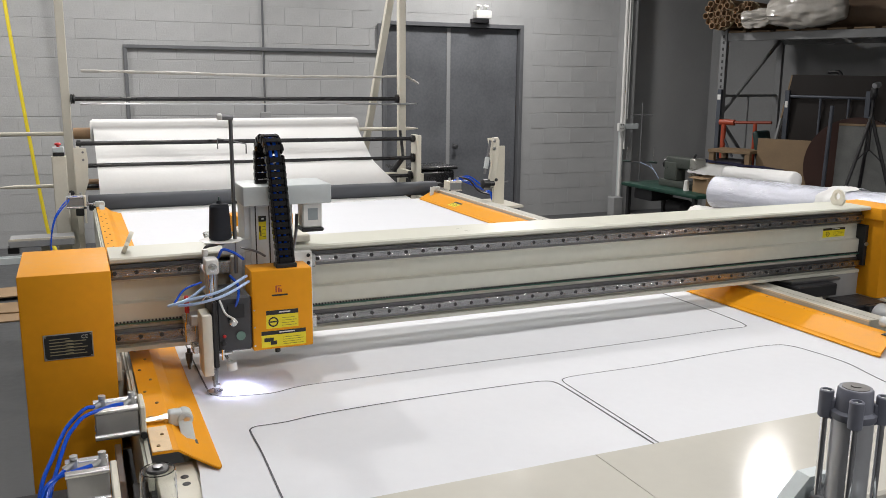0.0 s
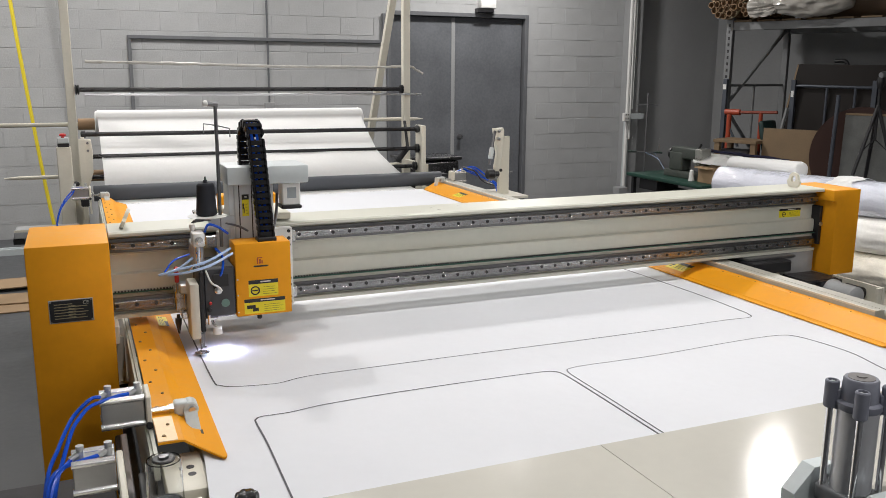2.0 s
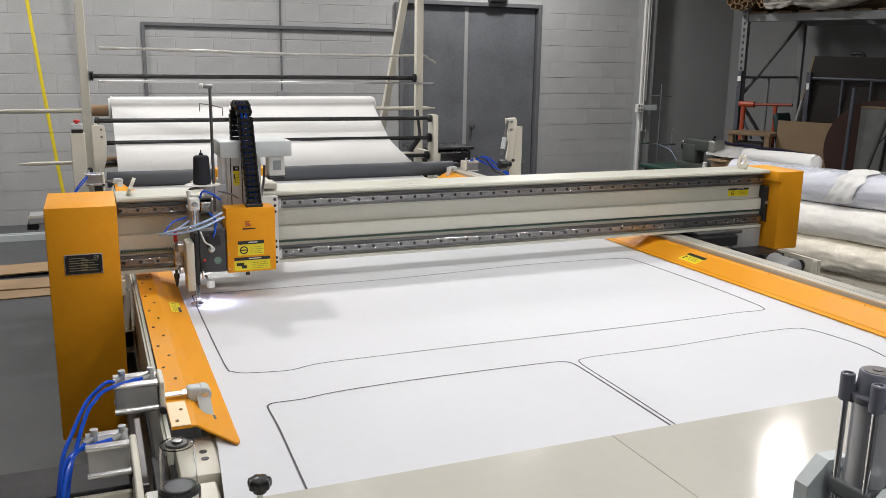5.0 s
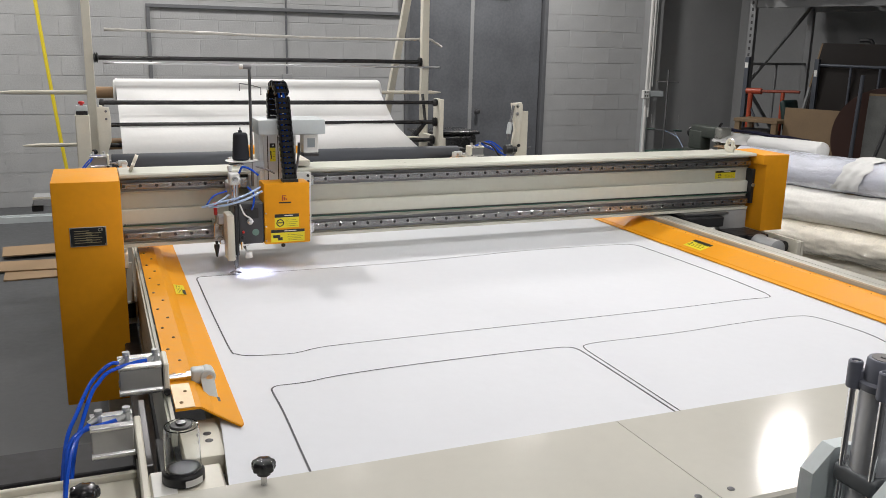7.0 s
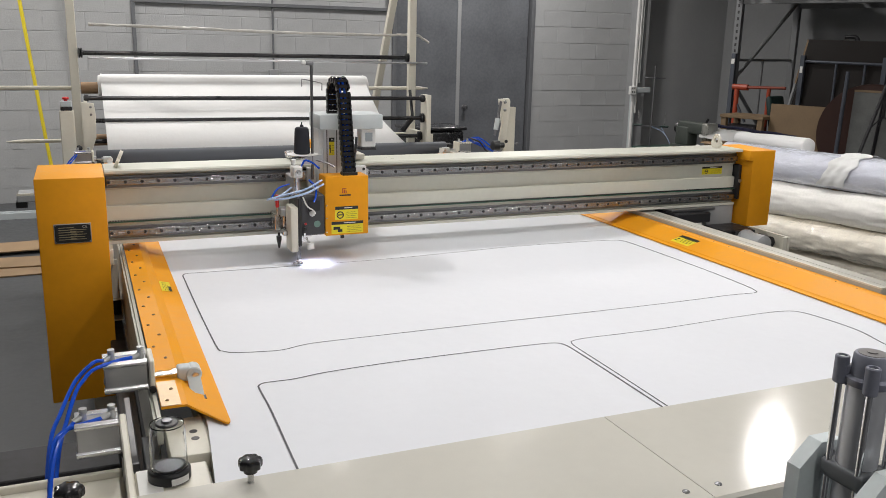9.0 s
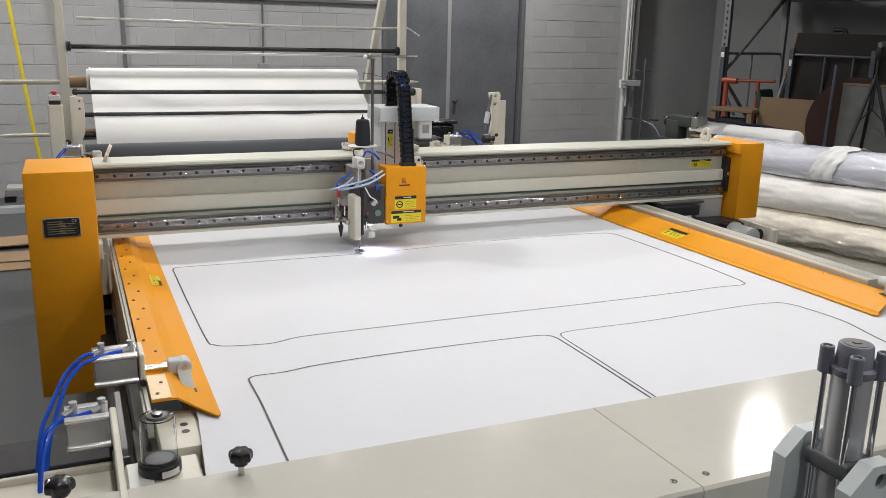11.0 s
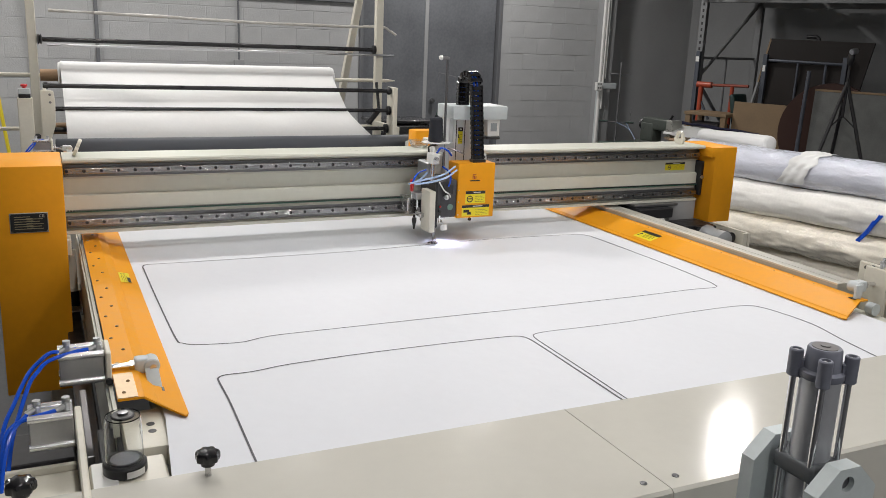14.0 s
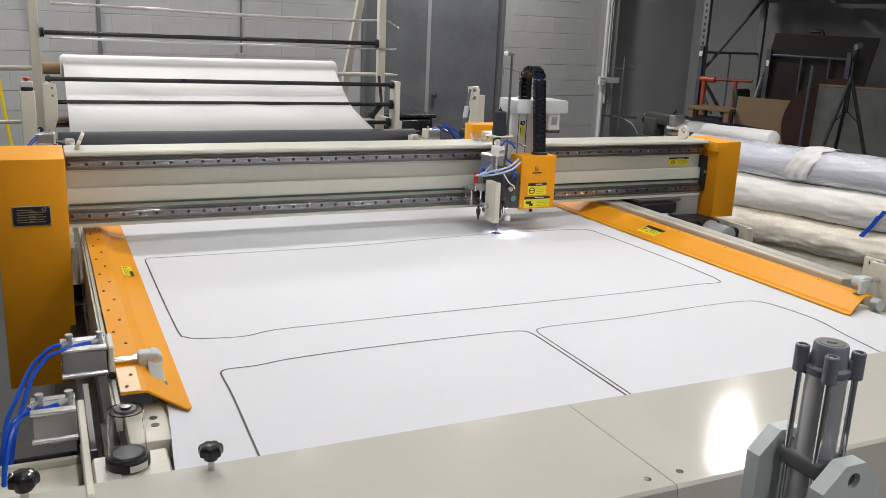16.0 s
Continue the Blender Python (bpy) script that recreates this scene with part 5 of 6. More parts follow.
def holder(y0, y1):
    """A plate across the cylinder's axis: clipped top corners and a round hole for the pin."""
    th = thing("cylinder_bracket", (CX, y0, 0), "pale grey steel bracket with clipped corners holding the air cylinder", "bracket", group="cylinder brackets")
    cz, hw, hr = 1.102, 0.0655, 0.0135
    ring = [Vector(q) for q in ((-hw, 0.30 - cz), (hw, 0.30 - cz), (hw, -0.013), (0.0225, 0.0285), (-0.0225, 0.0285), (-hw, -0.013))]

    def edge(a):
        d = Vector((math.cos(a), math.sin(a)))
        best = 9.0
        for p, q in zip(ring, ring[1:] + ring[:1]):
            e2 = q - p
            den = d.x * e2.y - d.y * e2.x
            if abs(den) > 1e-9:
                t, s = (p.x * e2.y - p.y * e2.x) / den, (p.x * d.y - p.y * d.x) / den
                if t > 0 and -1e-6 <= s <= 1 + 1e-6:
                    best = min(best, t)
        return d * best
    angs = sorted([math.atan2(q.y, q.x) % (2 * math.pi) for q in ring] + [2 * math.pi * (i + 0.37) / 24 for i in range(24)])
    bm = B()
    loops = [[Vector((hr * math.cos(a), hr * math.sin(a))) for a in angs], [edge(a) for a in angs]]
    vs = [[bm.verts.new((CX + q.x, y, cz + q.y)) for q in loop] for y in (y0, y1) for loop in loops]
    for i in range(len(angs)):
        j = (i + 1) % len(angs)
        for q in ((vs[0][i], vs[0][j], vs[1][j], vs[1][i]), (vs[2][i], vs[2][j], vs[3][j], vs[3][i]), (vs[0][i], vs[0][j], vs[2][j], vs[2][i]), (vs[1][i], vs[1][j], vs[3][j], vs[3][i])):
            bm.faces.new(q)
    part("plate", bm, HOLDER, th, smooth=30)
    part("foot", box(B(), CX - 0.1, CX + 0.1, y0 - 0.02, y1 + 0.02, 0.0, 0.30, 0.004), HOLDER, th)


holder(-2.579, -2.551)
holder(-2.443, -2.414)

# ---- storage corner: the side wall and its rack stand askew to the machine ----
RF, RU, RV = Vector((7.29, 5.0, 0)), Vector((0.376, -0.927, 0)), Vector((0.927, 0.376, 0))
RM = Matrix(((RU.x, RV.x, 0, RF.x), (RU.y, RV.y, 0, RF.y), (0, 0, 1, 0), (0, 0, 0, 1)))


def rk(s, o, z):
    """A place by the rack: s along its front towards the door side's far end, o in front of it."""
    return RF + RU * s - RV * o + Vector((0, 0, z))


def rbox(bm, s0, s1, o0, o1, z0, z1, bev=0.0, extra=None):
    m = RM if extra is None else RM @ extra
    return box(bm, s0, s1, -o1, -o0, z0, z1, bev, 1, m)


rack = thing("storage_rack", rk(0, 0, 0), "grey steel pallet rack with slotted uprights and heavy beams", "storage rack")
for s0 in (0.0, 2.65):
    for o in (0.0, -1.3):
        up, s = B(), s0 - o * 0.1
        rbox(up, s - 0.04, s + 0.04, o - 0.035, o + 0.035, 0, 3.3, 0.004)
        post2 = part("upright", up, RACKSTEEL, rack)
        if o == 0.0:
            sl = B()
            for k in range(44):
                rbox(sl, s - 0.012, s + 0.012, o + 0.0352, o + 0.0362, 0.08 + 0.075 * k, 0.115 + 0.075 * k)
            tagged(part("slots", sl, BLACK, post2, smooth=None), kind="stuff")
    s = s0
    for z in (1.64, 0.3):
        dowel(rk(s, -0.03, z), rk(s + 0.13, -1.27, z), 0.016, RACKSTEEL, rack, "end_brace", 8)
    dowel(rk(s, -0.03, 1.42), rk(s + 0.13, -1.27, 2.35), 0.022, RACKSTEEL, rack, "diagonal_brace", 8)
    dowel(rk(s + 0.06, -0.6, 0.3), rk(s + 0.06, -0.6, 1.63), 0.018, RACKSTEEL, rack, "middle_brace", 8)
    dowel(rk(s + 0.13, -1.27, 0.3), rk(s, -0.03, 1.35), 0.022, RACKSTEEL, rack, "diagonal_brace", 8)
for o in (0.0, -1.3):
    part("beam", rbox(B(), 0.041, 2.609, o - 0.025, o + 0.025, 2.29, 2.385, 0.004), RACKSTEEL, rack)
for k in range(9):
    part("deck_board", rbox(B(), 0.05 + 0.29 * k, 0.05 + 0.29 * k + 0.22, -1.33, 0.03, 2.386, 2.405, 0.002), WOOD, rack)


def tube_bundle(s, z, r, n, long, seed):
    th = thing("tube_bundle", rk(s, 0.2, z - r), "strapped bundle of brown cardboard tubes lying on the rack", "cardboard tubes", group="tube bundles")
    rnd = random.Random(seed)
    spots = [(0.0, 0.0)]
    tr = r * 0.21
    for ring, cnt in ((0.44, 6), (0.80, 12)):
        for i in range(cnt):
            a = 2 * math.pi * (i + rnd.random() * 0.3) / cnt
            spots.append((ring * r * math.cos(a), ring * r * math.sin(a)))
    for a, b in spots[:n]:
        p0, p1 = rk(s + a, 0.22 + rnd.uniform(-0.03, 0.03), z + b), rk(s + a * 1.02, 0.22 - long, z + b)
        bm = B()
        d = (p1 - p0).normalized()
        lathe(bm, p0, d, [(0.35, tr * 0.76), (0, tr * 0.78), (0, tr), (long, tr)], 14)
        part("tube", bm, BROWNTUBE, th)
    for o in (0.12, -0.4):
        st = B()
        lathe(st, rk(s, o, z), -RV, [(0, r + 0.004), (0.03, r + 0.004)], 28)
        part("strap", st, mat("clear_strap", (0.45, 0.36, 0.22), 0.3), th)


tube_bundle(0.0, 2.60, 0.185, 19, 1.0, 3)
tube_bundle(0.345, 2.575, 0.155, 19, 1.0, 5)


def creased(m, scale, depth, coat, kind="RIDGED_MULTIFRACTAL", stretch=(1, 1, 1), turn=0.0):
    """Adds crease lines and a clear wrapping film over a fabric material."""
    n, l = m.node_tree.nodes, m.node_tree.links
    b = n["Principled BSDF"]
    tc = n.new("ShaderNodeTexCoord")
    sw = n.new("ShaderNodeTexNoise")
    sw.inputs["Scale"].default_value = scale * 0.4
    mp = n.new("ShaderNodeMapping")
    mp.inputs["Rotation"].default_value = (turn, 0, radians(-16.9))
    mp.inputs["Scale"].default_value = stretch
    l.new(tc.outputs["Object"], mp.inputs["Vector"])
    l.new(tc.outputs["Object"], sw.inputs["Vector"])
    warp = n.new("ShaderNodeVectorMath")
    warp.operation = "MULTIPLY_ADD"
    warp.inputs[1].default_value = (0.12, 0.12, 0.12)
    l.new(sw.outputs["Color"], warp.inputs[0])
    l.new(mp.outputs[0], warp.inputs[2])
    r = n.new("ShaderNodeTexNoise")
    r.noise_type = kind
    r.inputs["Scale"].default_value, r.inputs["Detail"].default_value = scale, 3
    l.new(warp.outputs[0], r.inputs["Vector"])
    bp = n.new("ShaderNodeBump")
    bp.inputs["Strength"].default_value, bp.inputs["Distance"].default_value = 1.0, depth
    l.new(r.outputs["Fac"], bp.inputs["Height"])
    if coat:
        b.inputs["Coat Weight"].default_value = coat
        b.inputs["Coat Roughness"].default_value = 0.13
        b.inputs["Coat IOR"].default_value = 2.1
        l.new(bp.outputs[0], b.inputs["Coat Normal"])
    else:
        l.new(bp.outputs[0], b.inputs["Normal"])
    return m


PLASTIC = creased(mat("crumpled_clear_plastic", (0.55, 0.52, 0.47), 0.6, var=0.25, scale=7, bump=0.3, bscale=16), 6, 0.012, 0.8)
FILM = creased(mat("plastic_wrapped_fabric", (0.68, 0.70, 0.80), 0.4, var=0.07, scale=5), 10, 0.085, 1.0, "FBM", (1, 0.6, 1.1), 0.5)
FILM2 = creased(mat("wrapped_cream_fabric", (0.89, 0.83, 0.71), 0.6, var=0.14, scale=9, bump=0.5, bscale=30), 9.0, 0.08, 1.0, "FBM", (1, 1.3, 0.8))
CANVAS = creased(mat("cream_canvas_cover", (0.88, 0.86, 0.82), 0.85, var=0.10, scale=4), 3.0, 0.03, 0)


def lumpy_roll(name, p0, p1, r, material, label, wob, lobes=0.0, seed=0, thing_name="fabric_roll", core=True, bulge=0.0, pucker=0.0):
    """A wrapped roll: a turned body with creases and uneven girth."""
    p0, p1 = Vector(p0), Vector(p1)
    L = (p1 - p0).length
    d = (p1 - p0) / L
    th = thing(thing_name, p0 - Vector((0, 0, r)), label, "fabric roll", group="stacked fabric rolls")
    u, v = frame_of(d)
    bm = B()
    n, seg, rows = max(12, int(L / 0.022)), 56, []
    prof = [(0.0, 0.35), (0.0, 0.8), (0.006, 0.95)] + [(0.02 + (L - 0.04) * k / n, 1.0) for k in range(n + 1)] + [(L - 0.006, 0.95), (L, 0.8), (L, 0.35)]
    off = Vector((seed * 7.3, seed * 3.1, 0))
    for h, k in prof:
        row = []
        for i in range(seg):
            a = 2 * math.pi * i / seg
            e = math.cos(a) * u + math.sin(a) * v
            p = p0 + d * h
            q = Vector((h * 2.2, math.cos(a) * 1.2, math.sin(a) * 1.2)) + off
            g = noise.noise(q) * wob + noise.noise(q * 4.1) * wob * 0.45 - abs(noise.noise(q * 2.3)) * wob * 0.8
            if pucker:
                g += pucker * noise.noise(Vector((h * 9, math.cos(a) * 5, math.sin(a) * 5)) + off) - pucker * 0.8 * abs(noise.noise(Vector((h * 16 + 3 * a, math.cos(a) * 3, math.sin(a) * 3)) + off))
            if lobes:
                g += lobes * math.sin(h * 23 + 2.0 * math.sin(a + seed))
            full = 1 - bulge + bulge * math.sin(math.pi * min(1, max(0, h / L))) ** 0.6
            row.append(bm.verts.new(p + e * (r * k + g * k) * full))
        rows.append(row)
    for a, b in zip(rows, rows[1:]):
        for i in range(seg):
            bm.faces.new((a[i], a[(i + 1) % seg], b[(i + 1) % seg], b[i]))
    bm.faces.new(rows[0][::-1])
    bm.faces.new(rows[-1])
    part("cover", bm, material, th, smooth=70)
    if core:
        part("core", lathe(B(), p1 - d * 0.02, d, [(0, r * 0.34), (0.024, r * 0.34), (0.024, r * 0.26), (0.004, r * 0.25)], 20), BROWNTUBE, th)
    return th


WU = Vector((0.29, -0.957, 0)).normalized()
E0 = Vector((4.95, 2.62, 0))
lumpy_roll("r", E0 + Vector((0.06, 0.05, 0.104)), E0 + WU * 3.3 + Vector((0.06, 0, 0.104)), 0.10, FILM2, "cream fabric roll on the floor under the stack", 0.010, 0.003, 4, pucker=0.006)
lumpy_roll("r", E0 + WU * 0.15 + Vector((-0.03, 0, 0.335)), E0 + WU * 2.75 + Vector((-0.03, 0, 0.335)), 0.135, FILM2, "cream fabric roll in wrinkled clear plastic", 0.014, 0.003, 1, pucker=0.007)
lumpy_roll("r", E0 + WU * 0.05 + Vector((-0.02, 0, 0.600)), E0 + WU * 3.1 + Vector((-0.02, 0, 0.600)), 0.134, CANVAS, "white fabric roll in a creased cloth cover", 0.016, 0.0, 2)
lumpy_roll("r", E0 + WU * 0.23 + Vector((0.0, 0, 0.868)), E0 + WU * 3.3 + Vector((0.0, 0, 0.868)), 0.138, FILM, "pale lavender fabric roll in shiny clear plastic", 0.007, 0.0, 3)
lumpy_roll("r", (5.36, 3.1, 0.16), (5.62, 1.9, 0.16), 0.16, CANVAS, "white fabric roll on the floor behind the stack", 0.008, 0, 8)
lumpy_roll("r", (5.43, 2.72, 0.978), (5.31, 1.78, 1.024), 0.069, ROLLCLOTH, "slim white fabric roll lying on the plastic-wrapped roll", 0.004, 0.0, 6, core=False)

# White cloth thrown over the top roll.
drape = thing("draped_cloth", E0 + WU * 1.28 + Vector((0, 0, 0.95)), "white cloth draped over the plastic-wrapped roll", "cloth")
bm = B()
nn = Vector((-WU.y, WU.x, 0))
rows = []
for k in range(25):
    phi = radians(-55 + 7.6 * k)
    row = []
    for i in range(15):
        f = i / 14 - 0.5
        s = 1.385 - 0.0095 * (k - 7) + f * (0.190 + 0.02 * math.sin(k * 0.9)) + 0.010 * math.sin(k * 1.3 + f * 3)
        q = Vector((s * 7, k * 0.35, 1.7))
        rr = 0.150 + 0.0035 * math.sin(f * 15 + k * 0.12) + 0.012 * noise.noise(q) + 0.007 * noise.noise(q * 3) + (0.012 * (k - 19) / 5 if k > 19 else 0)
        c = E0 + WU * s + Vector((0, 0, 0.868))
        row.append(bm.verts.new(c - nn * rr * math.sin(phi) + Vector((0, 0, rr * math.cos(phi)))))
    rows.append(row)
for a, b in zip(rows, rows[1:]):
    for i in range(14):
        bm.faces.new((a[i], a[i + 1], b[i + 1], b[i]))
part("cloth", bm, ROLLCLOTH, drape, smooth=80)
tie = thing("blue_cord", E0 + WU * 1.95 + Vector((-0.14, 0, 0.45)), "bright blue cord tied round the fabric rolls", "cord")
for dz in (-0.01, 0.0, 0.012):
    c = E0 + WU * 1.95
    part("strand", tube(B(), [c + Vector((-0.16, 0.11 + dz, 0.425)), c + Vector((-0.15, 0.05 + dz, 0.505)), c + Vector((-0.15, 0.015 + dz, 0.565)), c + Vector((-0.14, -0.025 + 2 * dz, 0.645))], 0.008, 6), BLUE, tie)

# ---- things in front of the rack ----
cart = thing("steel_cart", rk(0.5, 0.35, 0), "grey-blue steel stock cart with upright posts", "cart")
CARTM = mat("grey_blue_steel", (0.075, 0.085, 0.105), 0.45, 0.3, var=0.15)
for s in (0.14, 0.955, 1.82):
    part("post", rbox(B(), s - 0.025, s + 0.025, 0.28, 0.33, 0.1, 1.72, 0.003), CARTM, cart)
dowel(rk(0.955, 0.3, 1.655), rk(1.82, 0.3, 1.645), 0.016, CARTM, cart, "top_rail", 8)
for s in (1.32, 1.62):
    dowel(rk(s, 0.3, 0.25), rk(s, 0.3, 1.65), 0.014, CARTM, cart, "bar", 8)
part("platform", rbox(B(), 0.1, 1.95, 0.02, 0.75, 0.12, 0.16, 0.004), CARTM, cart)
for s in (0.2, 1.8):
    for o in (0.1, 0.66):
        part("caster", cyl(B(), rk(s, o, 0.06), rk(s, o + 0.035, 0.06), 0.06, seg=16), BLACK, cart)
part("white_tag", rbox(B(), 0.12, 0.16, 0.331, 0.333, 1.60, 1.66), WHITE, cart)
part("white_tag", rbox(B(), 0.94, 0.97, 0.331, 0.333, 1.53, 1.60), WHITE, cart)

ped3 = thing("pipe_stand", rk(0.25, 0.5, 0), "orange-red painted pipe clamp stand", "stand")
dowel(rk(0.31, 0.5, 0.0), rk(0.31, 0.5, 1.345), 0.028, REDPAINT, ped3, "post", 12)
dowel(rk(0.26, 0.5, 1.345), rk(0.44, 0.5, 1.345), 0.035, REDPAINT, ped3, "sleeve", 12)
dowel(rk(0.44, 0.5, 1.347), rk(0.88, 0.5, 1.36), 0.017, mat("dark_red_pipe", (0.22, 0.05, 0.03), 0.5, 0.2), ped3, "pipe", 10)
dowel(rk(0.69, 0.5, 0.9), rk(0.69, 0.5, 1.345), 0.022, REDPAINT, ped3, "post", 12)
part("foot", rbox(B(), 0.2, 0.74, 0.42, 0.58, 0.0, 0.03), REDPAINT, ped3)
dowel(rk(0.30, 0.5, 1.2), rk(0.44, 0.5, 0.95), 0.014, CARTM, ped3, "strut", 8)
dowel(rk(0.69, 0.5, 0.03), rk(0.69, 0.5, 0.9), 0.022, REDPAINT, ped3, "post", 12)

CHAIRGREEN = mat("dark_teal_vinyl", (0.008, 0.03, 0.028), 0.5)
ch = thing("green_chair", rk(0.8, 0.85, 0), "dark green upholstered chair half hidden by cartons", "chair")
tilt = Matrix.Translation(rk(1.06, 0.56, 0)) @ Matrix.Rotation(radians(20), 4, "Z")
part("backrest", box(B(), -0.16, 0.16, -0.03, 0.04, 0.95, 1.30, 0.03, 3, tilt @ Matrix.Rotation(radians(-12), 4, "X")), CHAIRGREEN, ch)
part("seat", box(B(), -0.24, 0.24, -0.45, 0.0, 0.46, 0.54, 0.03, 3, tilt), CHAIRGREEN, ch)
for a, b in ((-0.2, -0.4), (0.2, -0.4), (-0.2, 0.0), (0.2, 0.0)):
    part("leg", box(B(), a - 0.015, a + 0.015, b - 0.015, b + 0.015, 0, 0.462, 0, 1, tilt), BLACK, ch)
for a in (-0.18, 0.18):
    part("back_bar", box(B(), a - 0.012, a + 0.012, 0.03, 0.055, 0.45, 1.1, 0, 1, tilt), BLACK, ch)

shelf = thing("wooden_bench", rk(0.5, 0.75, 0), "rough plywood bench with open box below", "bench")
part("top", rbox(B(), 0.39, 0.89, 0.62, 1.0, 1.03, 1.065, 0.003), WOOD, shelf)
for s in (0.43, 0.85):
    for o in (0.66, 0.96):
        part("leg", rbox(B(), s - 0.03, s + 0.03, o - 0.03, o + 0.03, 0, 1.029, 0.003), WOOD, shelf)
part("lower_shelf", rbox(B(), 0.34, 0.85, 0.64, 0.98, 0.60, 0.62), WOOD, shelf)
crate = thing("dark_tool_case", rk(0.6, 0.8, 0.62), "dark tool case on the bench's lower shelf", "tool case")
part("case", rbox(B(), 0.40, 0.78, 0.68, 0.95, 0.621, 0.95, 0.015), mat("dark_case", (0.05, 0.045, 0.05), 0.5), crate)

bd = thing("dark_board", rk(1.5, 0.2, 0), "large dark brown board leaning against the rack", "board")
lean = Matrix.Rotation(radians(-6), 4, "X")
for nm, o0, o1, mt in (("panel", 0.0, 1.1, DARKWOOD), ("pale_edge", -0.018, -0.001, WOOD)):
    bm = B()
    prism(bm, [(0.70 + o0, 0.02), (0.70 + o1, 0.02), (0.96 + o1, 1.845), (0.96 + o0, 1.86)], "y", -0.42, -0.395)
    bm.transform(RM @ lean)
    part(nm, bm, mt, bd)
pk = thing("leaning_plank", rk(0.9, 0.62, 0), "grey painted plank leaning by the dark board", "plank")
dowel(rk(0.80, 0.72, 0.0), rk(1.02, 0.58, 1.42), 0.022, RACKSTEEL, pk, "plank", 6)
pan = thing("plywood_sheet", rk(1.2, 0.9, 0), "tan plywood sheet standing on edge", "plywood")
part("sheet", box(B(), 0.90, 1.55, -0.92, -0.90, 0.0, 1.16, 0.002, 1, RM @ Matrix.Rotation(radians(-3), 4, "X")), WOOD, pan)
rd = thing("round_board", rk(1.75, 0.95, 0), "red-brown round table top leaning upright", "table top")
c = rk(1.98, 0.95, 0.94)
part("disc", cyl(B(), c, c + (RV * 0.035 + Vector((0, 0, 0.004))), 0.53, seg=64), REDWOOD, rd)
part("board_foot", rbox(B(), 1.6, 2.2, 0.90, 0.98, 0.0, 0.412), WOOD, rd)
gs = thing("pale_sheet", rk(2.0, 1.05, 0), "worn pale grey sheet with scratches leaning in front", "sheet")
part("sheet", box(B(), 1.80, 2.9, -1.08, -1.06, 0.0, 1.33, 0.002, 1, RM @ Matrix.Rotation(radians(-3), 4, "X")), mat("worn_pale_sheet", (0.11, 0.114, 0.11), 0.6, var=0.3, scale=7), gs)
part("wood_edge", box(B(), 1.80, 2.9, -1.085, -1.055, 1.331, 1.352, 0.002, 1, RM @ Matrix.Rotation(radians(-3), 4, "X")), WOOD, gs)
pole3 = thing("steel_pole", rk(1.7, 1.1, 0), "grey steel pole leaning upright", "pole")
dowel(rk(1.71, 1.1, 0), rk(1.73, 1.05, 1.58), 0.02, CARTM, pole3, "pole", 10)
hk = thing("bent_pipe", rk(1.6, 0.1, 1.85), "dark bent pipe hooked over the board", "pipe")
part("pipe", tube(B(), [rk(1.31, 0.12, 1.925), rk(1.40, 0.12, 1.927), rk(1.435, 0.12, 1.905), rk(1.445, 0.12, 1.84), rk(1.45, 0.12, 1.4)], 0.022, 10), BLACK, hk)
tri = thing("tripod", rk(2.0, 1.4, 0), "black camera tripod with a small clamp head", "tripod")
TC = rk(2.21, 1.35, 1.52)
part("column", cyl(B(), TC - Vector((0, 0, 0.35)), TC + Vector((0, 0, 0.14)), 0.014, seg=12), BLACK, tri)
part("head", lathe(B(), TC + Vector((0, 0, 0.13)), (0, 0, 1), [(0, 0.015), (0.03, 0.03), (0.07, 0.036), (0.11, 0.03), (0.12, 0.015)], 16), BLACK, tri)
part("bright_clip", lathe(B(), TC + Vector((-0.03, -0.02, 0.26)), (1, 0, 0.2), [(0, 0.026), (0.04, 0.03), (0.07, 0.024)], 14), ALU, tri)
for k in range(3):
    a = radians(-68 + 120 * k)
    f2 = Vector((TC.x + 0.48 * math.cos(a), TC.y + 0.48 * math.sin(a), 0.0))
    dowel(TC - Vector((0, 0, 0.02)), f2, 0.017, BLACK, tri, "leg", 10)
    mid2 = TC.lerp(f2, 0.3)
    dowel(TC - Vector((0, 0, 0.33)), mid2, 0.006, BLACK, tri, "spreader", 8)

DARKCARD = mat("dark_brown_paper", (0.15, 0.10, 0.065), 0.7, var=0.12, scale=6)
# Plastic-bagged goods and brown rolls on the rack.
lumpy_roll("r", rk(0.58, 0.15, 2.585), rk(1.42, 0.05, 2.62), 0.195, PLASTIC, "goods in a crumpled clear plastic bag on the rack", 0.04, 0.0, 9, "plastic_bag", False, 0.45)
lumpy_roll("r", rk(0.32, 0.25, 2.53), rk(0.64, 0.2, 2.55), 0.10, PLASTIC, "gathered neck of a clear plastic bag on the rack", 0.05, 0.0, 11, "plastic_bag", False, 0.3)
lumpy_roll("r", rk(0.75, -0.35, 2.585), rk(1.85, -0.35, 2.585), 0.18, DARKCARD, "brown paper-wrapped roll on the rack", 0.004, 0.0, 12)
lumpy_roll("r", rk(2.06, 0.1, 2.575), rk(2.2, -0.9, 2.575), 0.165, DARKCARD, "brown paper-wrapped roll on the rack", 0.004, 0.0, 13)

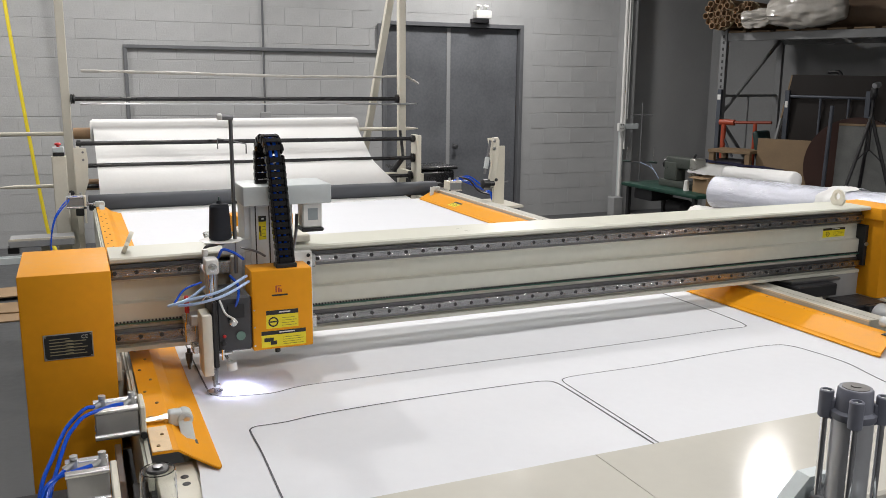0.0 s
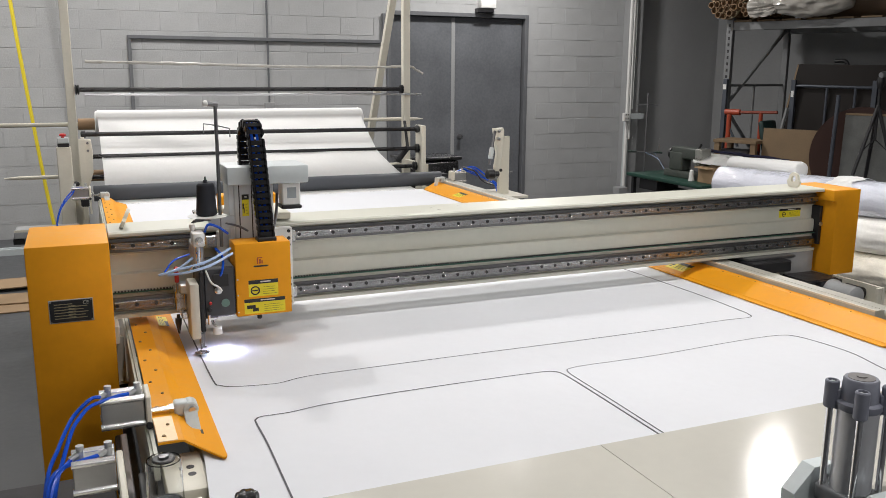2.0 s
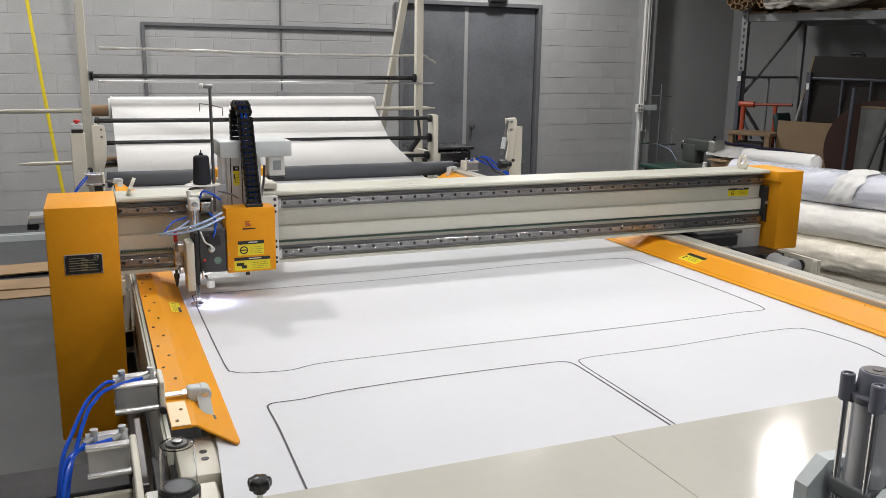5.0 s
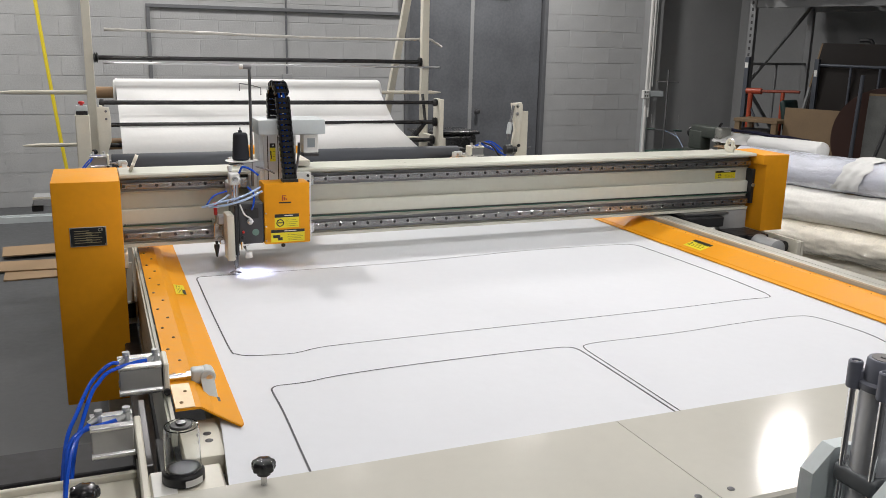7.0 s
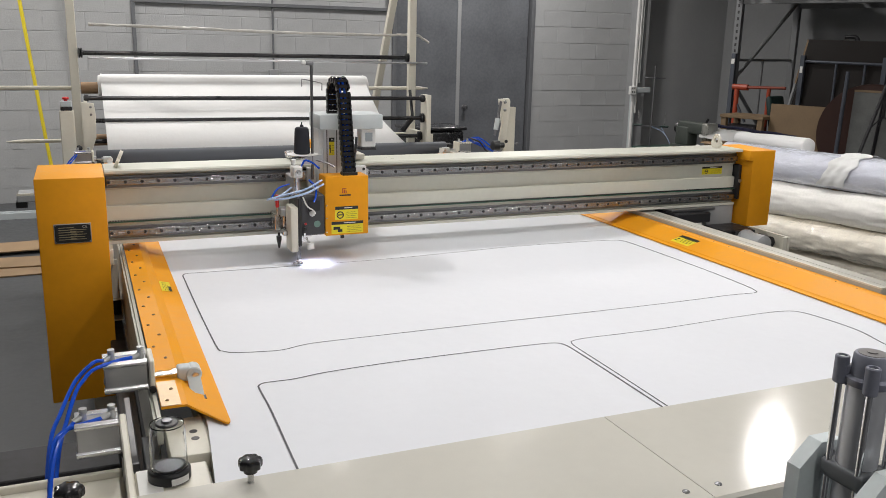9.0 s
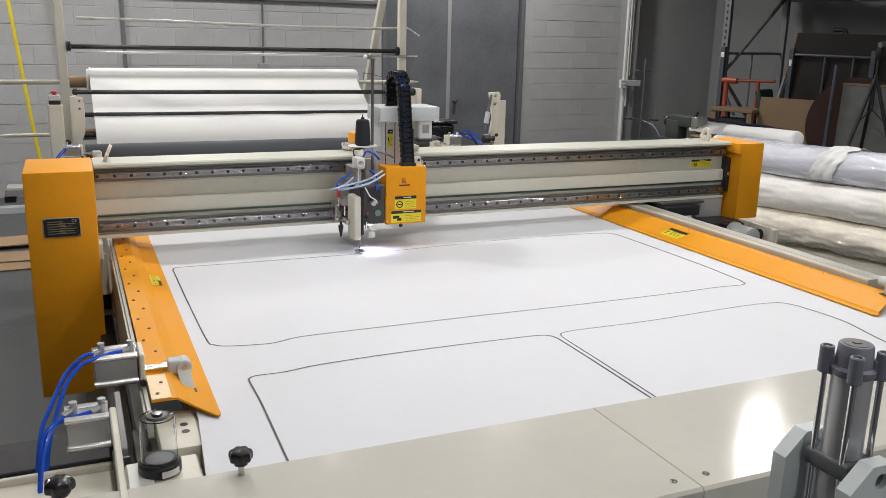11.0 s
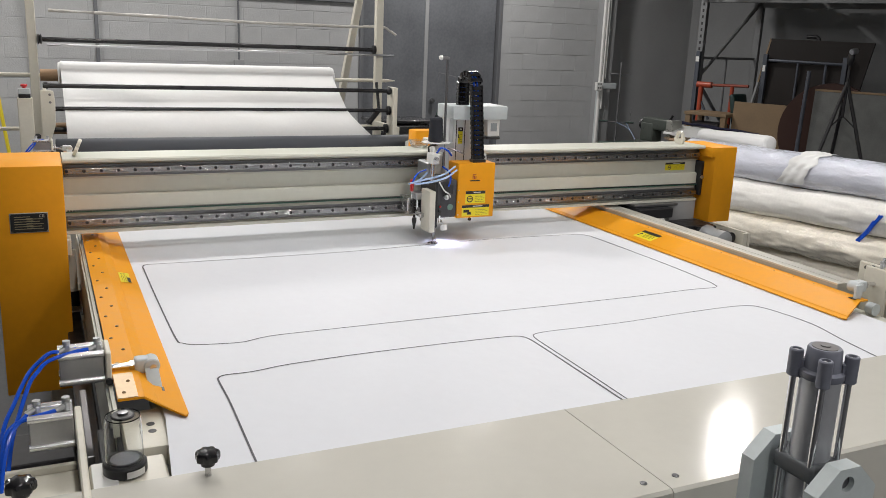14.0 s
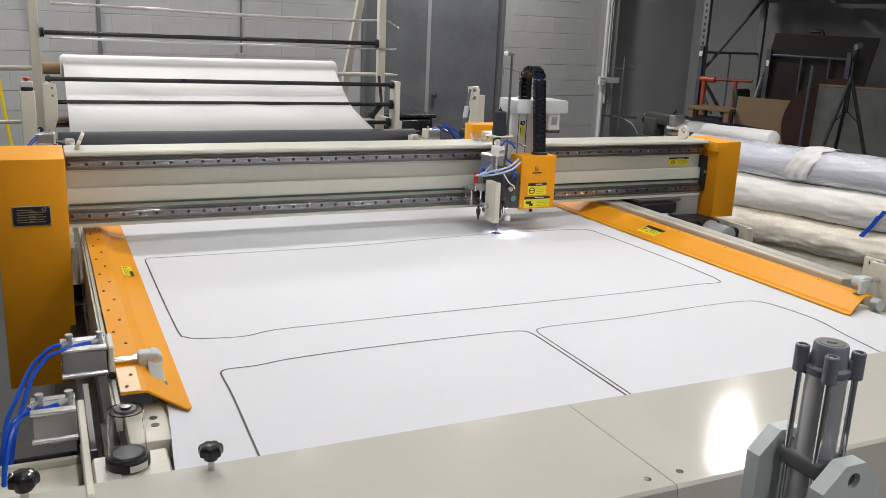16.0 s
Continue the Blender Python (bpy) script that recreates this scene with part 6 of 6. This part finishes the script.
# ---- sewing corner ----
tb = thing("sewing_table", (5.62, 3.65, 0), "sewing table with a dark green top on steel legs", "sewing table")
part("tabletop", box(B(), 5.35, 5.92, 3.02, 4.25, 0.70, 0.74, 0.012, 2), DARKGREEN, tb)
for x in (5.40, 5.87):
    for y in (3.10, 4.17):
        part("leg", box(B(), x - 0.02, x + 0.02, y - 0.02, y + 0.02, 0, 0.699, 0.002), BLACK, tb)
part("cross_bar", box(B(), 5.58, 5.64, 3.12, 4.15, 0.12, 0.16), BLACK, tb)
part("under_motor", lathe(B(), (5.65, 3.5, 0.53), (0, 1, 0), [(0, 0.05), (0.02, 0.09), (0.25, 0.09), (0.28, 0.04)], 18), BLACK, tb)
part("drawer", box(B(), 5.42, 5.7, 3.8, 4.1, 0.58, 0.699, 0.004), BLACK, tb)
sm = thing("sewing_machine", (5.62, 3.62, 0.741), "dark grey-green industrial sewing machine on the table", "sewing machine")
SMM = mat("machine_green_grey", (0.075, 0.085, 0.075), 0.35, 0.2, var=0.12)
part("bed", box(B(), 5.54, 5.70, 3.32, 3.86, 0.741, 0.81, 0.01, 2), SMM, sm)
part("pillar", box(B(), 5.555, 5.685, 3.60, 3.80, 0.81, 1.0, 0.016, 3), SMM, sm)
part("arm", box(B(), 5.56, 5.68, 3.34, 3.78, 0.935, 1.05, 0.016, 3), SMM, sm)
part("face_plate", box(B(), 5.55, 5.69, 3.31, 3.40, 0.88, 1.055, 0.018, 3), mat("worn_face_plate", (0.36, 0.36, 0.33), 0.3, 0.6), sm)
part("hand_wheel", lathe(B(), (5.62, 3.80, 0.97), (0, 1, 0), [(0, 0.03), (0.01, 0.055), (0.03, 0.06), (0.04, 0.045)], 24), BLACK, sm)
dowel((5.62, 3.36, 0.81), (5.62, 3.36, 0.885), 0.008, CHROME, sm, "needle_bar", 8)
dowel((5.60, 3.40, 1.045), (5.58, 3.34, 1.095), 0.012, BLACK, sm, "tension_post", 8)
part("white_thread", lathe(B(), (5.50, 3.36, 0.741), (0, 0, 1), [(0, 0.03), (0.10, 0.02), (0.11, 0.005)], 14), WHITE, sm)
ts = thing("thread_stand", (5.52, 4.18, 0.741), "thin metal two-arm thread stand on the table", "thread stand")
dowel((5.53, 4.18, 0.741), (5.53, 4.18, 1.575), 0.008, DARKSTEEL, ts, "rod", 8)
dowel((5.45, 4.26, 1.455), (5.61, 4.10, 1.455), 0.006, DARKSTEEL, ts, "arm", 8)
dowel((5.40, 4.31, 0.95), (5.66, 4.05, 0.95), 0.008, DARKSTEEL, ts, "arm", 8)
for k in (-1, 1):
    c = Vector((5.53 - 0.10 * k, 4.18 + 0.10 * k, 0.955))
    part("tray", lathe(B(), c, (0, 0, 1), [(0, 0.02), (0.002, 0.05), (0.005, 0.05)], 18), DARKGREEN, ts)
    dowel(c, c + Vector((0, 0, 0.16)), 0.003, STEEL, ts, "pin", 6)
for pts in ([(5.53, 4.18, 0.95), (5.56, 4.0, 0.90), (5.58, 3.9, 0.80)], [(5.60, 4.1, 0.95), (5.60, 4.0, 0.86), (5.58, 3.86, 0.76)]):
    part("thread", tube(B(), pts, 0.002, 5), PALEBLUE, ts)
cb = thing("carton", (5.75, 3.15, 0.741), "small brown carton with open flaps on the table", "carton")
part("body", box(B(), 5.50, 5.80, 3.05, 3.27, 0.741, 0.895, 0.003), CARD, cb)
part("flap", box(B(), 5.44, 5.50, 3.06, 3.26, 0.883, 0.887, 0, 1), CARD, cb)
part("flap", box(B(), 5.52, 5.78, 3.27, 3.36, 0.883, 0.887, 0, 1), CARD, cb)
fold = thing("folded_cloth", (5.6, 3.0, 0.9), "folded navy and white cloth heaped on the carton", "cloth")
bm, rows = B(), []
for k in range(25):
    f = k / 24
    near, far = Vector((5.50, 3.36 - 0.62 * f, 0.925 + 0.008 * f)), Vector((5.82, 3.70 - 1.15 * f, 1.004))
    rows.append([])
    for i in range(13):
        g = i / 12
        p = near.lerp(far, g) + Vector((0, 0, 0.016 * noise.noise((k * 0.28, g * 2.5, 1.1)) + 0.012 * math.sin(g * math.pi)))
        rows[-1].append(bm.verts.new(p))
for a, b in zip(rows, rows[1:]):
    for i in range(12):
        bm.faces.new((a[i], a[i + 1], b[i + 1], b[i]))
bmesh.ops.solidify(bm, geom=bm.faces[:], thickness=0.012)
part("cloth", bm, ROLLCLOTH, fold, smooth=60)
bm, rows = B(), []
for k in range(25):
    f = k / 24
    c = Vector((5.825, 3.74 - 1.3 * f, 1.018 + 0.004 * math.sin(k * 0.8)))
    rows.append([bm.verts.new(c + Vector(d)) for d in ((0, 0, -0.012), (-0.004, 0, 0.0), (0.03, 0.02, 0.006), (0.12, 0.05, 0.0))])
for a, b in zip(rows, rows[1:]):
    for i in range(3):
        bm.faces.new((a[i], a[i + 1], b[i + 1], b[i]))
bmesh.ops.solidify(bm, geom=bm.faces[:], thickness=0.008)
part("navy_cloth", bm, mat("navy_cloth", (0.02, 0.02, 0.06), 0.8), fold, "navy cloth edge", smooth=60)

# ---- floor clutter at the left ----
for k, (x, y, w, d2, a) in enumerate(((-0.62, 4.35, 0.5, 0.35, 4), (-0.60, 3.85, 0.55, 0.32, -3), (-0.55, 3.62, 0.5, 0.3, 2))):
    th = thing("cardboard_sheet", (x, y, 0), "flattened brown cardboard sheet lying on the floor", "cardboard", group="cardboard sheets")
    part("sheet", box(B(), -w / 2, w / 2, -d2 / 2, d2 / 2, 0.001 + 0.012 * (2 - k) , 0.011 + 0.012 * (2 - k), 0.001, 1, Matrix.Translation((x, y, 0)) @ Matrix.Rotation(radians(a), 4, "Z")), CARD, th)
sk = thing("floor_channel", (-1.2, 5.75, 0), "pale dusty steel channel lying along the wall", "channel")
part("channel", prism(B(), [(5.70, 0.0), (5.82, 0.0), (5.82, 0.06), (5.80, 0.06), (5.80, 0.02), (5.72, 0.02), (5.72, 0.06), (5.70, 0.06)], "x", -3.6, -0.35), PALE, sk)

# ---- ceiling lights, unseen, with assumed fixtures ----
DISC = glow("lamp_disc_glow", (1.0, 0.97, 0.93), 6.0)
for x, y, hz, watts, disc in LAMPS:
    fx = thing("unseen_ceiling_light", (x, y, CEIL), "unseen round white ceiling light on a short rod, lit, fixture assumed", "ceiling light", group="ceiling lights")
    part("housing", lathe(B(), (x, y, hz + 0.149), (0, 0, -1), [(0, 0.05), (0.05, 0.06), (0.12, disc * 0.56), (0.135, disc * 0.58), (0.135, disc * 0.54), (0.10, disc * 0.5)], 28), WHITE, fx)
    part("rod", cyl(B(), (x, y, hz + 0.14), (x, y, CEIL), 0.012, seg=10), WHITE, fx)
    part("diffuser", lathe(B(), (x, y, hz + 0.030), (0, 0, -1), [(0, disc * 0.5), (0.004, disc * 0.5), (0.008, disc * 0.4)], 28), DISC, fx)
    ld = bpy.data.lights.new("unseen_ceiling_lamp", "AREA")
    ld.shape, ld.size, ld.energy, ld.color = "DISK", disc, watts, (1.0, 0.97, 0.94)
    lo = new("unseen_ceiling_lamp", ld)
    lo.location = (x, y, hz + 0.005)

# ---- block wall pieces ----
block = mesh_of("block", box(B(), 0.004, 0.4024, -0.0025, 0.004, 0.004, 0.1992, 0.0018), BLOCK)
rest = B()
count = 0
for c in range(int(CEIL / 0.2032)):
    x = -4.64 + (0.2032 if c % 2 else 0.0)
    while x < 6.9:
        z = c * 0.2032 - 0.04
        if not (x + 0.40 > DX0 and x < DX1 and z < DH - 0.05):
            near = -1.6 < x < 6.58 and 0.8 < z < 2.6 and count < 300
            if near:
                shared("block", block, wall_back, (x, WALL_Y, z))
                count += 1
            else:
                box(rest, x + 0.005, min(x + 0.401, 6.985), WALL_Y - 0.0015, WALL_Y + 0.004, z + 0.003, z + 0.2002)
        elif x < DX0 and x + 0.40 > DX0 and DX0 - x > 0.06:
            box(rest, x + 0.005, DX0 - 0.002, WALL_Y - 0.0015, WALL_Y + 0.004, z + 0.003, z + 0.2002)
        elif x < DX1 and x + 0.40 > DX1 and x + 0.40 - DX1 > 0.06:
            box(rest, DX1 + 0.002, x + 0.401, WALL_Y - 0.0015, WALL_Y + 0.004, z + 0.003, z + 0.2002)
        x += 0.4064
tagged(part("far_blocks", rest, BLOCK, wall_back, smooth=None), kind="stuff")


# ---- what moves ----
def motions():
    G = [(0, 0.012, -0.835), (1, 0.008, -0.70), (2, 0.005, -0.563), (3, 0.002, -0.424), (4, 0.0, -0.282), (5, 0, -0.14), (5.8, 0, -0.026), (6.05, 0, 0.003), (6.3, 0, 0.004), (7, 0, 0.004), (16, 0, 0.004)]
    walk(gantry, [(t, pose(1.5 + x, y, 0.46)) for t, x, y in G])
    N = [(0, 0.250, -0.835), (0.5, 0.240, -0.768), (1, 0.238, -0.70), (2, 0.237, -0.563), (3, 0.234, -0.424), (4, 0.232, -0.282), (5, 0.232, -0.14), (5.8, 0.232, -0.026), (6.05, 0.242, 0.003), (6.3, 0.275, 0.004)]
    N += [(6.5, 0.303, 0.004), (7, 0.375, 0.004), (8, 0.519, 0.004), (9, 0.662, 0.004), (10, 0.806, 0.004), (11.5, 1.023, 0.004), (12.5, 1.167, 0.004), (13.5, 1.311, 0.004), (14.5, 1.455, 0.004), (16, 1.671, 0.004)]
    walk(head, [(t, pose(x, y, 0.93)) for t, x, y in N])


motions()
